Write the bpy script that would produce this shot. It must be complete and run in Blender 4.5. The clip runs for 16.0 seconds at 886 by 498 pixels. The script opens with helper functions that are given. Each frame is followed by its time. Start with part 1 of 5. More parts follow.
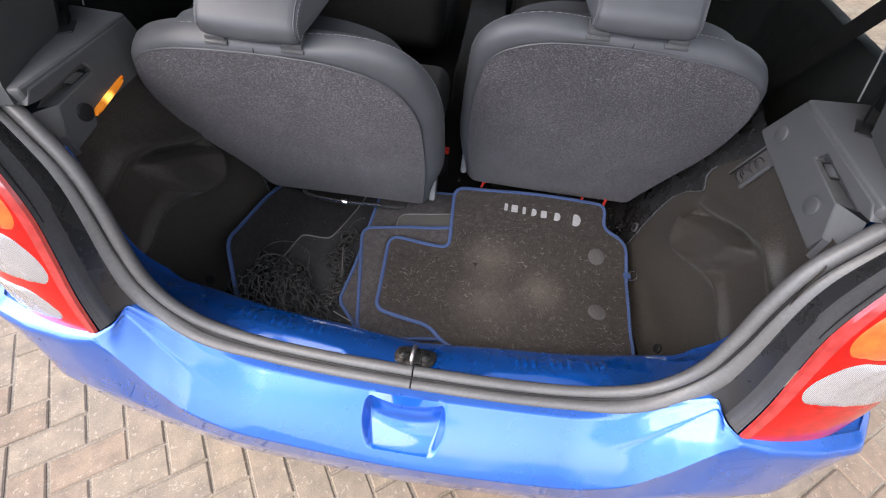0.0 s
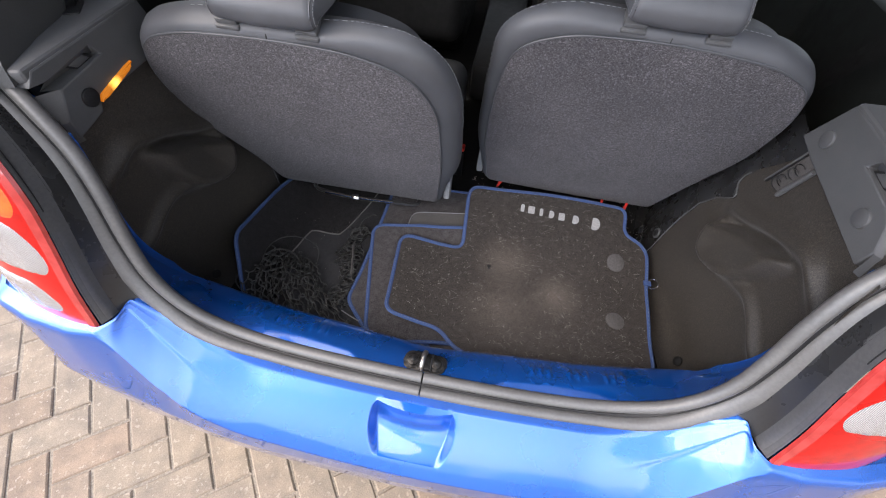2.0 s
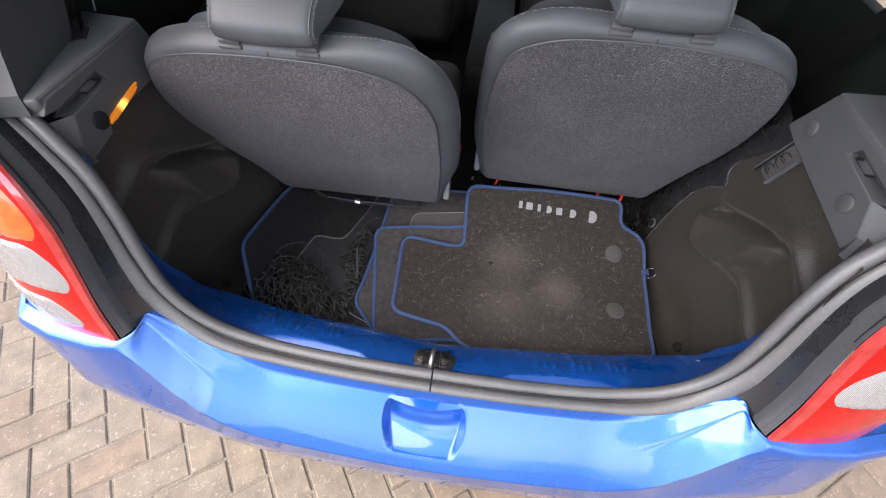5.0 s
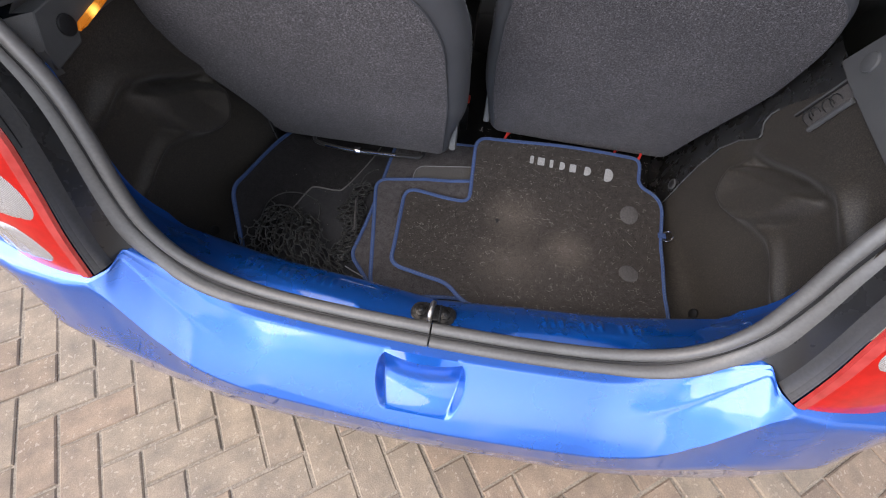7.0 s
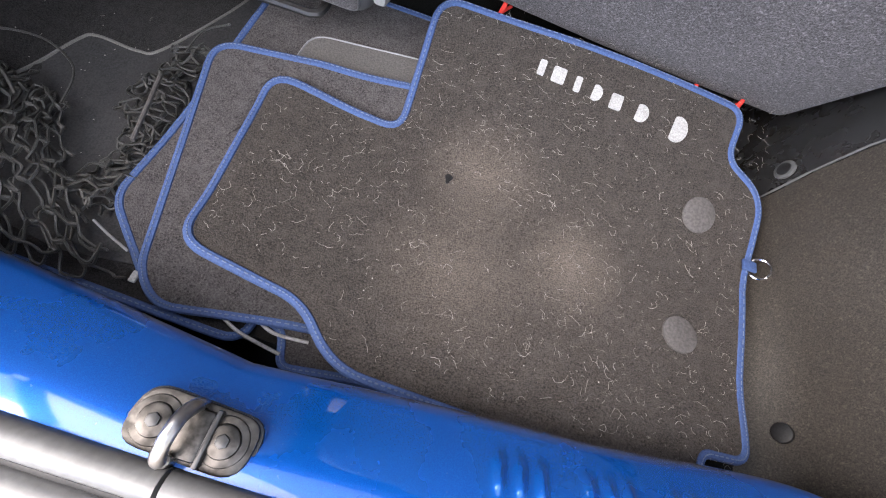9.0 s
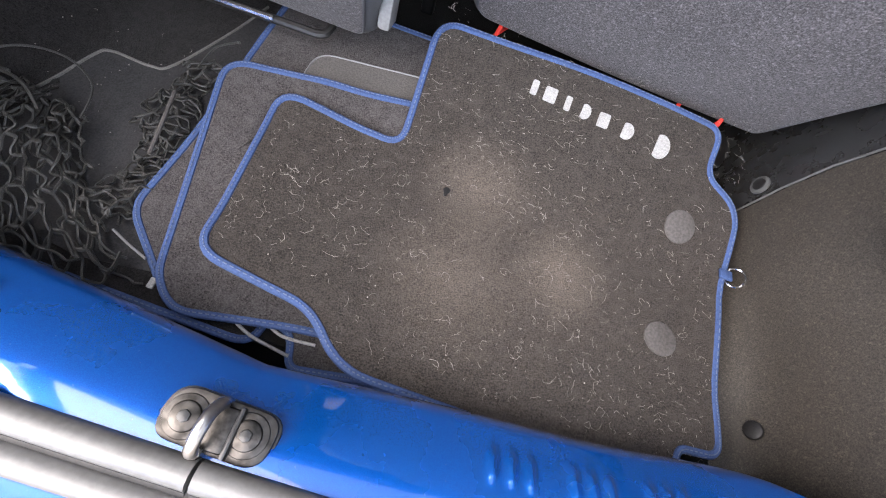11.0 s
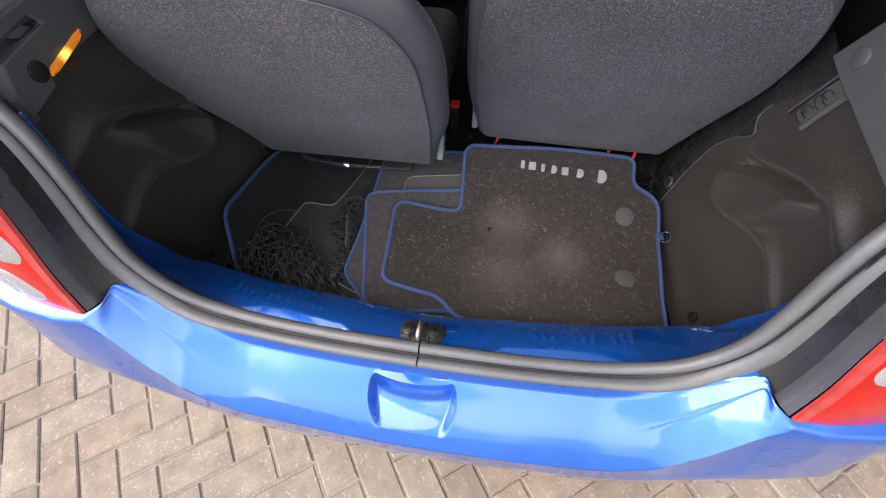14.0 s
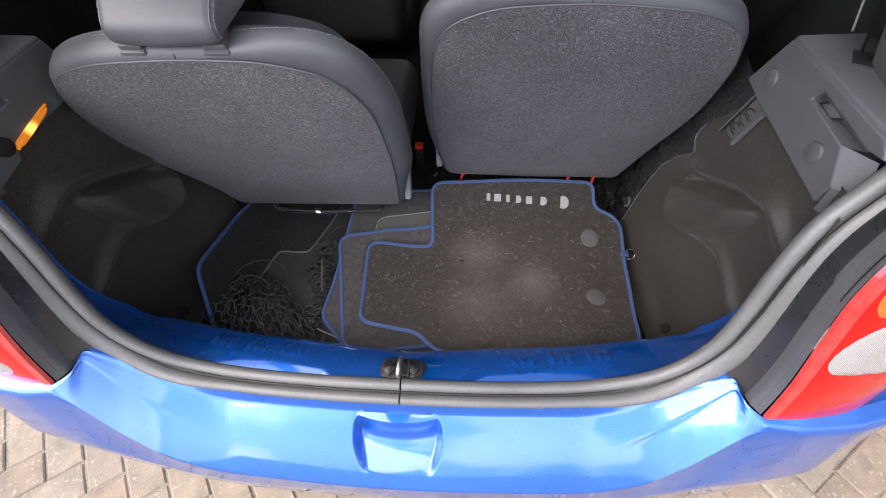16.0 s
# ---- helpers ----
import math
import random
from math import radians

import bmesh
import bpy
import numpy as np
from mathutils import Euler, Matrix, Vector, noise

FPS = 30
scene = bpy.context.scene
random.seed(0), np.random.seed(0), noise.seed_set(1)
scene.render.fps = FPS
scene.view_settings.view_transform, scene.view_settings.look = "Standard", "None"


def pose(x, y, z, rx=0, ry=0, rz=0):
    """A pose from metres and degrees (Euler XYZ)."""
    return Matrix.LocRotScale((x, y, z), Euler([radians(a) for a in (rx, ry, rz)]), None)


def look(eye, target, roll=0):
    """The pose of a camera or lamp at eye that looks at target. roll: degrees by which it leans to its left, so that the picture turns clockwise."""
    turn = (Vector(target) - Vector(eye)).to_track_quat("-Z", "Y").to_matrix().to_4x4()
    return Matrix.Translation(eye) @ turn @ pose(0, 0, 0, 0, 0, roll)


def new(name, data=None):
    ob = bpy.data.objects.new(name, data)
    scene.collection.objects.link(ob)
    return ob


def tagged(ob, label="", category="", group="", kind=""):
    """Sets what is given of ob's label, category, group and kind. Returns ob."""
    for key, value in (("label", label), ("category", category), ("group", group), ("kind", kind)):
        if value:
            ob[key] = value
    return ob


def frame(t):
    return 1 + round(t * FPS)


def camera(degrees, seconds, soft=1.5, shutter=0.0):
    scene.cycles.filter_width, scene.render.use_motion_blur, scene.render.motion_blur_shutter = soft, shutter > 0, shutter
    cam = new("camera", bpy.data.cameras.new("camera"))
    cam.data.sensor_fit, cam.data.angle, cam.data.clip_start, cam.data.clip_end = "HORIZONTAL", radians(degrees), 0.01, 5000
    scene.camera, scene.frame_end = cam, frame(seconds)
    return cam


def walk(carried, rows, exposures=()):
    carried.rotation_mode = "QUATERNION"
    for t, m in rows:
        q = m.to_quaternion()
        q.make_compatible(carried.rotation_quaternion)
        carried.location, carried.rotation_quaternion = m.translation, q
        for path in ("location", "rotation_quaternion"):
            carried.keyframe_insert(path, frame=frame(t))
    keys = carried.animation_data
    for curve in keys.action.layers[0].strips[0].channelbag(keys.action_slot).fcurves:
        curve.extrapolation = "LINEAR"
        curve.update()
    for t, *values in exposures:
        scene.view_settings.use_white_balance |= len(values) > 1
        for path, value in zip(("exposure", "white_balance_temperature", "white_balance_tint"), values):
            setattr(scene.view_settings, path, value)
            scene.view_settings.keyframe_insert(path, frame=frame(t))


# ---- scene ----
cam = camera(93.0, 16.0, 1.1)
PATH = [
    (0, (0.058, -0.327, 1.461), (-0.032, 0.893, -0.121), 5.0),
    (0.5, (0.062, -0.32, 1.454), (-0.047, 0.899, -0.128), 4.3),
    (1, (0.06, -0.314, 1.455), (-0.065, 0.898, -0.131), 3.3),
    (1.5, (0.051, -0.311, 1.452), (-0.077, 0.902, -0.133), 4.3),
    (2, (0.043, -0.3, 1.437), (-0.083, 0.902, -0.156), 5.4),
    (2.5, (0.035, -0.289, 1.438), (-0.073, 0.893, -0.171), 6.5),
    (3, (0.039, -0.279, 1.437), (-0.049, 0.886, -0.187), 6.8),
    (3.5, (0.038, -0.284, 1.444), (-0.043, 0.872, -0.186), 6.1),
    (4, (0.036, -0.301, 1.464), (-0.062, 0.863, -0.159), 3.8),
    (6.5, (0.034, -0.316, 1.454), (-0.091, 0.889, -0.138), 3.0),
    (7, (0.039, -0.321, 1.375), (-0.076, 0.789, -0.285), 4.8),
    (7.5, (0.095, -0.163, 1.245), (-0.003, 0.864, -0.468), 6.6),
    (8, (0.103, -0.089, 1.09), (0.069, 0.792, -0.705), 21.1),
    (8.5, (0.096, -0.021, 1.038), (0.168, 0.867, -0.752), 26.7),
    (9, (0.09, 0.026, 0.996), (0.208, 0.896, -0.801), 26.9),
    (11.5, (0.07, 0.014, 1.059), (0.22, 0.894, -0.731), 29.1),
    (12, (0.033, -0.056, 1.124), (0.092, 0.82, -0.672), 22.4),
    (12.5, (0.045, -0.093, 1.172), (0.03, 0.78, -0.628), 15.3),
    (13, (0.097, -0.14, 1.259), (0.012, 0.738, -0.536), 8.6),
    (13.5, (0.113, -0.206, 1.34), (-0.027, 0.733, -0.42), 5.0),
    (14, (0.085, -0.27, 1.397), (-0.097, 0.793, -0.287), -1.1),
    (14.5, (0.094, -0.285, 1.432), (-0.079, 0.959, -0.125), -3.2),
    (15, (0.109, -0.277, 1.418), (-0.022, 0.967, -0.142), -3.7),
    (15.5, (0.109, -0.275, 1.416), (-0.017, 0.955, -0.156), -3.8),
    (16, (0.107, -0.284, 1.412), (-0.005, 0.931, -0.172), -2.6),
]
EXPOSE = [(0, 0.1), (6.5, 0.05), (7.0, -0.22), (7.5, -0.2), (8.0, 0.1), (8.5, 0.58), (9.0, 1.12), (11.3, 1.12), (11.5, 1.02), (12.0, 0.4), (12.5, 0.13), (13.0, 0.15), (13.5, 0.08), (14.0, 0.0), (14.5, 0.24), (15.0, 0.2), (16.0, 0.2)]
walk(cam, [(t, look(eye, target, roll)) for t, eye, target, roll in PATH], [(t, 1.15 + e) for t, e in EXPOSE])

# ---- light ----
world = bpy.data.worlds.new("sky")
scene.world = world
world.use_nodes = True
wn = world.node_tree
sky = wn.nodes.new("ShaderNodeTexSky")
sky.sky_type, sky.sun_disc = "NISHITA", False
sky.sun_elevation, sky.sun_rotation = radians(47), radians(232)
sky.air_density, sky.dust_density, sky.ozone_density = 1.0, 4.0, 1.0
soft_sky = wn.nodes.new("ShaderNodeMixRGB")
soft_sky.inputs[0].default_value = 0.75
sky_at = wn.nodes.new("ShaderNodeTexCoord")
clouds = wn.nodes.new("ShaderNodeTexNoise")
clouds.inputs["Scale"].default_value, clouds.inputs["Detail"].default_value = 1.5, 5.0
wn.links.new(sky_at.outputs["Generated"], clouds.inputs["Vector"])
cloud_tone = wn.nodes.new("ShaderNodeValToRGB")
cloud_tone.color_ramp.elements[0].position, cloud_tone.color_ramp.elements[1].position = 0.45, 0.51
cloud_tone.color_ramp.elements[0].color, cloud_tone.color_ramp.elements[1].color = (0.50, 0.58, 0.72, 1), (1.10, 1.10, 1.12, 1)
wn.links.new(clouds.outputs["Fac"], cloud_tone.inputs[0])
# sky weighted brighter towards the sun, so light comes from one side
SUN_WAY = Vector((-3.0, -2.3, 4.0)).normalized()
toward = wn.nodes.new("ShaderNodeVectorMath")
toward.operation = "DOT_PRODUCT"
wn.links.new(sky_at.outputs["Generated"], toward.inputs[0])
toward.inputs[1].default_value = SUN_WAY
sun_weight = wn.nodes.new("ShaderNodeMapRange")
sun_weight.interpolation_type = "SMOOTHSTEP"
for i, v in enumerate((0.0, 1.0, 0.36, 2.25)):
    sun_weight.inputs[i + 1].default_value = v
wn.links.new(toward.outputs["Value"], sun_weight.inputs[0])
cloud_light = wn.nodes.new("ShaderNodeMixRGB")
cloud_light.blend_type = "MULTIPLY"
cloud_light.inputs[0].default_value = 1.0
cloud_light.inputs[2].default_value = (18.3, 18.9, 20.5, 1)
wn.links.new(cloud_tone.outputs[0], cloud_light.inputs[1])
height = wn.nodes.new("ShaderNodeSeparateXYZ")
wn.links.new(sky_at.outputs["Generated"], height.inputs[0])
# low sky raised to light the seats and whiten reflections in the bumper
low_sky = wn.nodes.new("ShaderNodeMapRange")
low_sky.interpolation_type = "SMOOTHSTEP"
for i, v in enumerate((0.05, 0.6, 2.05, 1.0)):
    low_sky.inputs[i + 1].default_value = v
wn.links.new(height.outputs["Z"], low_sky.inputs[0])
sky_weight = wn.nodes.new("ShaderNodeMath")
sky_weight.operation = "MULTIPLY"
wn.links.new(sun_weight.outputs[0], sky_weight.inputs[0])
wn.links.new(low_sky.outputs[0], sky_weight.inputs[1])
weighted_sky = wn.nodes.new("ShaderNodeMixRGB")
weighted_sky.blend_type = "MULTIPLY"
weighted_sky.inputs[0].default_value = 1.0
wn.links.new(cloud_light.outputs[0], weighted_sky.inputs[1])
wn.links.new(sky_weight.outputs[0], weighted_sky.inputs[2])
wn.links.new(weighted_sky.outputs[0], soft_sky.inputs[2])
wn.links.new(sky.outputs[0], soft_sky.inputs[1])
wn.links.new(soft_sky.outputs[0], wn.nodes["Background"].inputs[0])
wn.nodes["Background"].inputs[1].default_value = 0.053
sun = new("sun", bpy.data.lights.new("sun", "SUN"))
sun.data.energy, sun.data.angle, sun.data.color = 2.2, radians(66), (1, 0.82, 0.68)
sun.matrix_world = look(SUN_WAY * 5.5, (0, 0, 0))
scene.view_settings.exposure = 1.15


# ---- materials ----
def material(name, color, rough=0.5, metal=0.0, coat=0.0, spec=0.5):
    m = bpy.data.materials.new(name)
    m.use_nodes = True
    b = m.node_tree.nodes["Principled BSDF"]
    b.inputs["Base Color"].default_value = (*color, 1)
    b.inputs["Roughness"].default_value = rough
    b.inputs["Metallic"].default_value = metal
    b.inputs["Coat Weight"].default_value = coat
    b.inputs["Coat Roughness"].default_value = 0.03
    b.inputs["Specular IOR Level"].default_value = spec
    return m


def nd(m, kind, **settings):
    n = m.node_tree.nodes.new(kind)
    for key, value in settings.items():
        n.inputs[key].default_value = value
    return n


def wire(m, a, b):
    m.node_tree.links.new(a, b)


def coords(m, which="Object"):
    return nd(m, "ShaderNodeTexCoord").outputs[which]


def tex_noise(m, scale, detail=3.0, rough=0.55, at=None):
    n = nd(m, "ShaderNodeTexNoise", Scale=scale, Detail=detail, Roughness=rough)
    wire(m, at or coords(m), n.inputs["Vector"])
    return n.outputs["Fac"]


def span(m, value, a, b, c=0.0, d=1.0):
    n = nd(m, "ShaderNodeMapRange")
    for i, v in enumerate((a, b, c, d)):
        n.inputs[i + 1].default_value = v
    wire(m, value, n.inputs[0])
    return n.outputs[0]


def mixed(m, fac, a, b, mode="MIX"):
    n = nd(m, "ShaderNodeMixRGB")
    n.blend_type = mode
    for i, v in enumerate((fac, a, b)):
        if isinstance(v, (int, float)):
            n.inputs[i].default_value = v
        elif isinstance(v, tuple):
            n.inputs[i].default_value = (*v, 1)
        else:
            wire(m, v, n.inputs[i])
    return n.outputs[0]


def shader(m):
    return m.node_tree.nodes["Principled BSDF"]


def bumped(m, height, strength=0.3, distance=0.002):
    n = nd(m, "ShaderNodeBump", Strength=strength, Distance=distance)
    wire(m, height, n.inputs["Height"])
    wire(m, n.outputs[0], shader(m).inputs["Normal"])


def mottled(name, dark, light, scale, rough=0.6, bump=0.3, bump_scale=None, distance=0.001, metal=0.0, coat=0.0, big=None, spec=0.5):
    """Two colours mixed by grain and by a wider stain, with a grain relief."""
    m = material(name, dark, rough, metal, coat, spec)
    grain = tex_noise(m, scale)
    col = mixed(m, span(m, grain, 0.35, 0.65), dark, light)
    wide = tex_noise(m, big or scale / 12)
    shade = mixed(m, span(m, wide, 0.3, 0.7), (0.9, 0.9, 0.9), (1.08, 1.08, 1.08))
    wire(m, mixed(m, 1.0, col, shade, "MULTIPLY"), shader(m).inputs["Base Color"])
    wire(m, span(m, wide, 0.3, 0.7, rough * 0.88, min(1.0, rough * 1.12)), shader(m).inputs["Roughness"])
    bumped(m, tex_noise(m, bump_scale or scale, 2.0), bump, distance)
    return m


def make_paint():
    m = material("blue_metallic_paint", (0.004, 0.1, 0.55), 0.32, 0.6, 1.0)
    shader(m).inputs["Coat IOR"].default_value = 1.7
    flake = nd(m, "ShaderNodeTexVoronoi", Scale=2600.0)
    wire(m, coords(m), flake.inputs["Vector"])
    sep = nd(m, "ShaderNodeSeparateColor")
    wire(m, flake.outputs["Color"], sep.inputs[0])
    dust = tex_noise(m, 9.0, 5.0)
    base = mixed(m, span(m, sep.outputs[0], 0.0, 1.0, 0.0, 0.35), (0.001, 0.076, 0.41), (0.003, 0.20, 0.72))
    specks = span(m, tex_noise(m, 320.0, 2.0), 0.71, 0.76)
    base = mixed(m, span(m, specks, 0, 1, 0, 0.12), base, (0.5, 0.52, 0.55))
    wire(m, base, shader(m).inputs["Base Color"])
    wire(m, span(m, dust, 0.35, 0.7, 0.24, 0.34), shader(m).inputs["Roughness"])
    wire(m, span(m, dust, 0.35, 0.7, 0.03, 0.065), shader(m).inputs["Coat Roughness"])
    return m


def make_fabric(name, dark, light, fuzz, rough=0.95, spec=0.2, nap=0.0012):
    m = material(name, dark, 0.95, spec=0.2)
    fine = tex_noise(m, 560.0, 4.0, 0.85)
    mid = tex_noise(m, 310.0, 4.0, 0.8)
    wide = tex_noise(m, 5.0, 3.0)
    col = mixed(m, span(m, fine, 0.4, 0.62), dark, light)
    col = mixed(m, span(m, mid, 0.54, 0.66, 0.0, fuzz), col, tuple(2.3 * c for c in light))
    shade = mixed(m, span(m, wide, 0.3, 0.7), (0.8, 0.8, 0.8), (1.15, 1.14, 1.12))
    wire(m, mixed(m, 1.0, col, shade, "MULTIPLY"), shader(m).inputs["Base Color"])
    shader(m).inputs["Sheen Weight"].default_value = 0.06
    shader(m).inputs["Roughness"].default_value = rough
    shader(m).inputs["Specular IOR Level"].default_value = spec
    bumped(m, fine, 0.5, nap)
    return m


def make_leather():
    m = material("dark_grey_leather", (0.05, 0.052, 0.055), 0.42)
    v = nd(m, "ShaderNodeTexVoronoi", Scale=420.0)
    v.feature = "DISTANCE_TO_EDGE"
    wire(m, coords(m), v.inputs["Vector"])
    wide = tex_noise(m, 14.0)
    wire(m, mixed(m, span(m, wide, 0.3, 0.7), (0.048, 0.05, 0.055), (0.064, 0.066, 0.072)), shader(m).inputs["Base Color"])
    wire(m, span(m, wide, 0.3, 0.7, 0.44, 0.55), shader(m).inputs["Roughness"])
    bumped(m, v.outputs["Distance"], 0.18, 0.001)
    return m


def make_mat_carpet(name, dusty, tone=1.0):
    m = material(name, (0.02, 0.018, 0.017), 1.0, spec=0.15)
    fine = tex_noise(m, 540.0, 4.0, 0.78)
    mid = tex_noise(m, 70.0, 4.0, 0.7)
    col = mixed(m, span(m, fine, 0.35, 0.7), (0.0065, 0.0057, 0.0054), (0.080, 0.0695, 0.0615))
    col = mixed(m, span(m, mid, 0.45, 0.75, 0.0, 0.5), col, (0.075, 0.066, 0.06))
    if dusty:
        at = coords(m)
        for x, y, r, k in ((0.135, 0.335, 0.085, 0.2), (0.265, 0.265, 0.07, 0.24), (0.13, 0.2, 0.10, 0.16), (0.22, 0.22, 0.2, 0.07)):
            d = nd(m, "ShaderNodeVectorMath")
            d.operation = "DISTANCE"
            wire(m, at, d.inputs[0])
            d.inputs[1].default_value = (x, y, 0.58)
            patch = span(m, d.outputs["Value"], r, 0.0)
            n = nd(m, "ShaderNodeMath")
            n.operation = "MULTIPLY"
            wire(m, patch, n.inputs[0])
            wire(m, span(m, fine, 0.3, 0.7, 0.2 * k, 2.2 * k), n.inputs[1])
            col = mixed(m, n.outputs[0], col, (0.24, 0.205, 0.17))
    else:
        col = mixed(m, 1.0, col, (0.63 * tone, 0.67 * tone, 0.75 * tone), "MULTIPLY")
    wire(m, col, shader(m).inputs["Base Color"])
    shader(m).inputs["Sheen Weight"].default_value = 0.04
    bumped(m, fine, 0.8, 0.003)
    return m


def make_brick():
    m = material("concrete_block_paving", (0.36, 0.3, 0.24), 0.9, spec=0.3)
    at = coords(m, "Object")
    info = nd(m, "ShaderNodeObjectInfo")
    move = nd(m, "ShaderNodeVectorMath")
    move.operation = "ADD"
    off = nd(m, "ShaderNodeVectorMath")
    off.operation = "MULTIPLY"
    off.inputs[1].default_value = (37.0, 23.0, 0.0)
    comb = nd(m, "ShaderNodeCombineXYZ")
    wire(m, info.outputs["Random"], comb.inputs[0])
    wire(m, info.outputs["Random"], comb.inputs[1])
    wire(m, comb.outputs[0], off.inputs[0])
    wire(m, at, move.inputs[0])
    wire(m, off.outputs[0], move.inputs[1])
    at = move.outputs[0]
    tone = nd(m, "ShaderNodeValToRGB")
    ramp = tone.color_ramp
    ramp.elements[0].color, ramp.elements[1].color = (0.204, 0.164, 0.125, 1), (0.272, 0.22, 0.164, 1)
    ramp.elements.new(0.45).color = (0.268, 0.203, 0.15, 1)
    ramp.elements.new(0.7).color = (0.252, 0.209, 0.161, 1)
    geo = nd(m, "ShaderNodeNewGeometry")
    mix = nd(m, "ShaderNodeMath")
    mix.operation = "ADD"
    wire(m, info.outputs["Random"], mix.inputs[0])
    wire(m, geo.outputs["Random Per Island"], mix.inputs[1])
    part_of = nd(m, "ShaderNodeMath")
    part_of.operation = "FRACT"
    wire(m, mix.outputs[0], part_of.inputs[0])
    wire(m, part_of.outputs[0], tone.inputs[0])
    blotch = tex_noise(m, 14.0, 5.0, 0.65, at)
    sand = tex_noise(m, 260.0, 4.0, 0.7, at)
    col = mixed(m, 1.0, tone.outputs[0], mixed(m, span(m, blotch, 0.3, 0.7), (0.72, 0.72, 0.74), (1.18, 1.15, 1.1)), "MULTIPLY")
    col = mixed(m, 1.0, col, mixed(m, span(m, sand, 0.3, 0.7), (0.75, 0.75, 0.75), (1.2, 1.2, 1.2)), "MULTIPLY")
    stone = nd(m, "ShaderNodeTexVoronoi", Scale=62.0)
    warp = nd(m, "ShaderNodeTexNoise", Scale=60.0)
    wire(m, at, warp.inputs["Vector"])
    wire(m, mixed(m, 0.02, at, warp.outputs["Color"], "LINEAR_LIGHT"), stone.inputs["Vector"])
    pebble = span(m, stone.outputs["Distance"], 0.34, 0.26)
    pick = nd(m, "ShaderNodeSeparateColor")
    wire(m, stone.outputs["Color"], pick.inputs[0])
    few = nd(m, "ShaderNodeMath")
    few.operation = "MULTIPLY"
    wire(m, pebble, few.inputs[0])
    wire(m, span(m, pick.outputs[0], 0.5, 0.8, 0, 0.3), few.inputs[1])
    col = mixed(m, few.outputs[0], col, (0.52, 0.45, 0.36))
    wire(m, col, shader(m).inputs["Base Color"])
    bumped(m, sand, 0.5, 0.003)
    return m


PAINT = make_paint()
LEATHER = make_leather()
FABRIC = make_fabric("heathered_grey_fabric", (0.0185, 0.0178, 0.0195), (0.106, 0.1015, 0.109), 0.62)
SIDE_CARPET = make_fabric("moulded_black_carpet", (0.0075, 0.0065, 0.0053), (0.050, 0.0435, 0.0355), 0.45, 0.52, 0.4, 0.0004)
MAT = make_mat_carpet("dusty_black_mat_pile", True)
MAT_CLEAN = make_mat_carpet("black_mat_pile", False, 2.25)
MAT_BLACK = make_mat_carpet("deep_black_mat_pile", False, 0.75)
MAT_STITCH = mottled("blue_grey_thread", (0.075, 0.105, 0.175), (0.11, 0.145, 0.22), 900, 0.8)
PIPING = mottled("blue_binding_tape", (0.021, 0.045, 0.125), (0.037, 0.072, 0.185), 500, 0.8, 0.6)
STITCH = mottled("pale_thread", (0.17, 0.175, 0.185), (0.24, 0.25, 0.26), 900, 0.8)
GREY_TRIM = mottled("grained_dark_grey_plastic", (0.064, 0.0655, 0.067), (0.072, 0.0735, 0.0755), 600, 0.5, 0.35, 700, 0.0006)
BLACK_TRIM = mottled("satin_black_plastic", (0.009, 0.009, 0.0095), (0.015, 0.015, 0.016), 500, 0.5, 0.25, 600, 0.0005, spec=0.3)
EDGE_GREY = mottled("grey_moulded_edge", (0.062, 0.062, 0.063), (0.076, 0.076, 0.077), 200, 0.38, 0.06, 400, 0.0004)
JAMB = mottled("grey_jamb_plastic", (0.017, 0.0175, 0.0185), (0.021, 0.0215, 0.0225), 300, 0.28, 0.03, 500, 0.0004)
RUBBER = mottled("weathered_rubber", (0.092, 0.0905, 0.088), (0.112, 0.11, 0.107), 200, 0.36, 0.06, 400, 0.0004)
RED_LENS = mottled("red_lens", (0.33, 0.003, 0.002), (0.42, 0.005, 0.003), 60, 0.3, 0.02, 40, 0.0005, 0, 0.8, spec=0.1)
DARK_RED = mottled("dark_red_lens", (0.3, 0.012, 0.012), (0.4, 0.03, 0.03), 40, 0.15, 0.05, 40, 0.0005, 0, 1.0)
AMBER_LENS = mottled("orange_lens", (0.72, 0.075, 0.006), (0.82, 0.12, 0.012), 60, 0.2, 0.05, 40, 0.0005, 0, 1.0)
shader(RED_LENS).inputs["Coat IOR"].default_value = 1.3
CLEAR_LENS = material("clear_ribbed_lens", (0.5, 0.5, 0.5), 0.25, 0.2, 1.0)
ribs = nd(CLEAR_LENS, "ShaderNodeTexWave", Scale=150.0, Distortion=0.6, Detail=1.0)
wire(CLEAR_LENS, coords(CLEAR_LENS), ribs.inputs["Vector"])
wire(CLEAR_LENS, mixed(CLEAR_LENS, ribs.outputs["Fac"], (0.2, 0.19, 0.19), (0.45, 0.44, 0.43)), shader(CLEAR_LENS).inputs["Base Color"])
bumped(CLEAR_LENS, ribs.outputs["Fac"], 0.4, 0.002)
STEEL = mottled("worn_steel", (0.022, 0.0205, 0.0185), (0.082, 0.076, 0.07), 120, 0.38, 0.2, 300, 0.0006, 0.9)
BRIGHT_STEEL = mottled("rubbed_steel", (0.3, 0.28, 0.26), (0.45, 0.43, 0.4), 90, 0.28, 0.1, 200, 0.0004, 0.95)
CHROME = mottled("chromed_steel", (0.55, 0.55, 0.55), (0.65, 0.65, 0.65), 80, 0.18, 0.05, 200, 0.0003, 1.0)
BLACK_STEEL = mottled("black_coated_steel", (0.012, 0.012, 0.012), (0.02, 0.02, 0.02), 200, 0.35, 0.1)
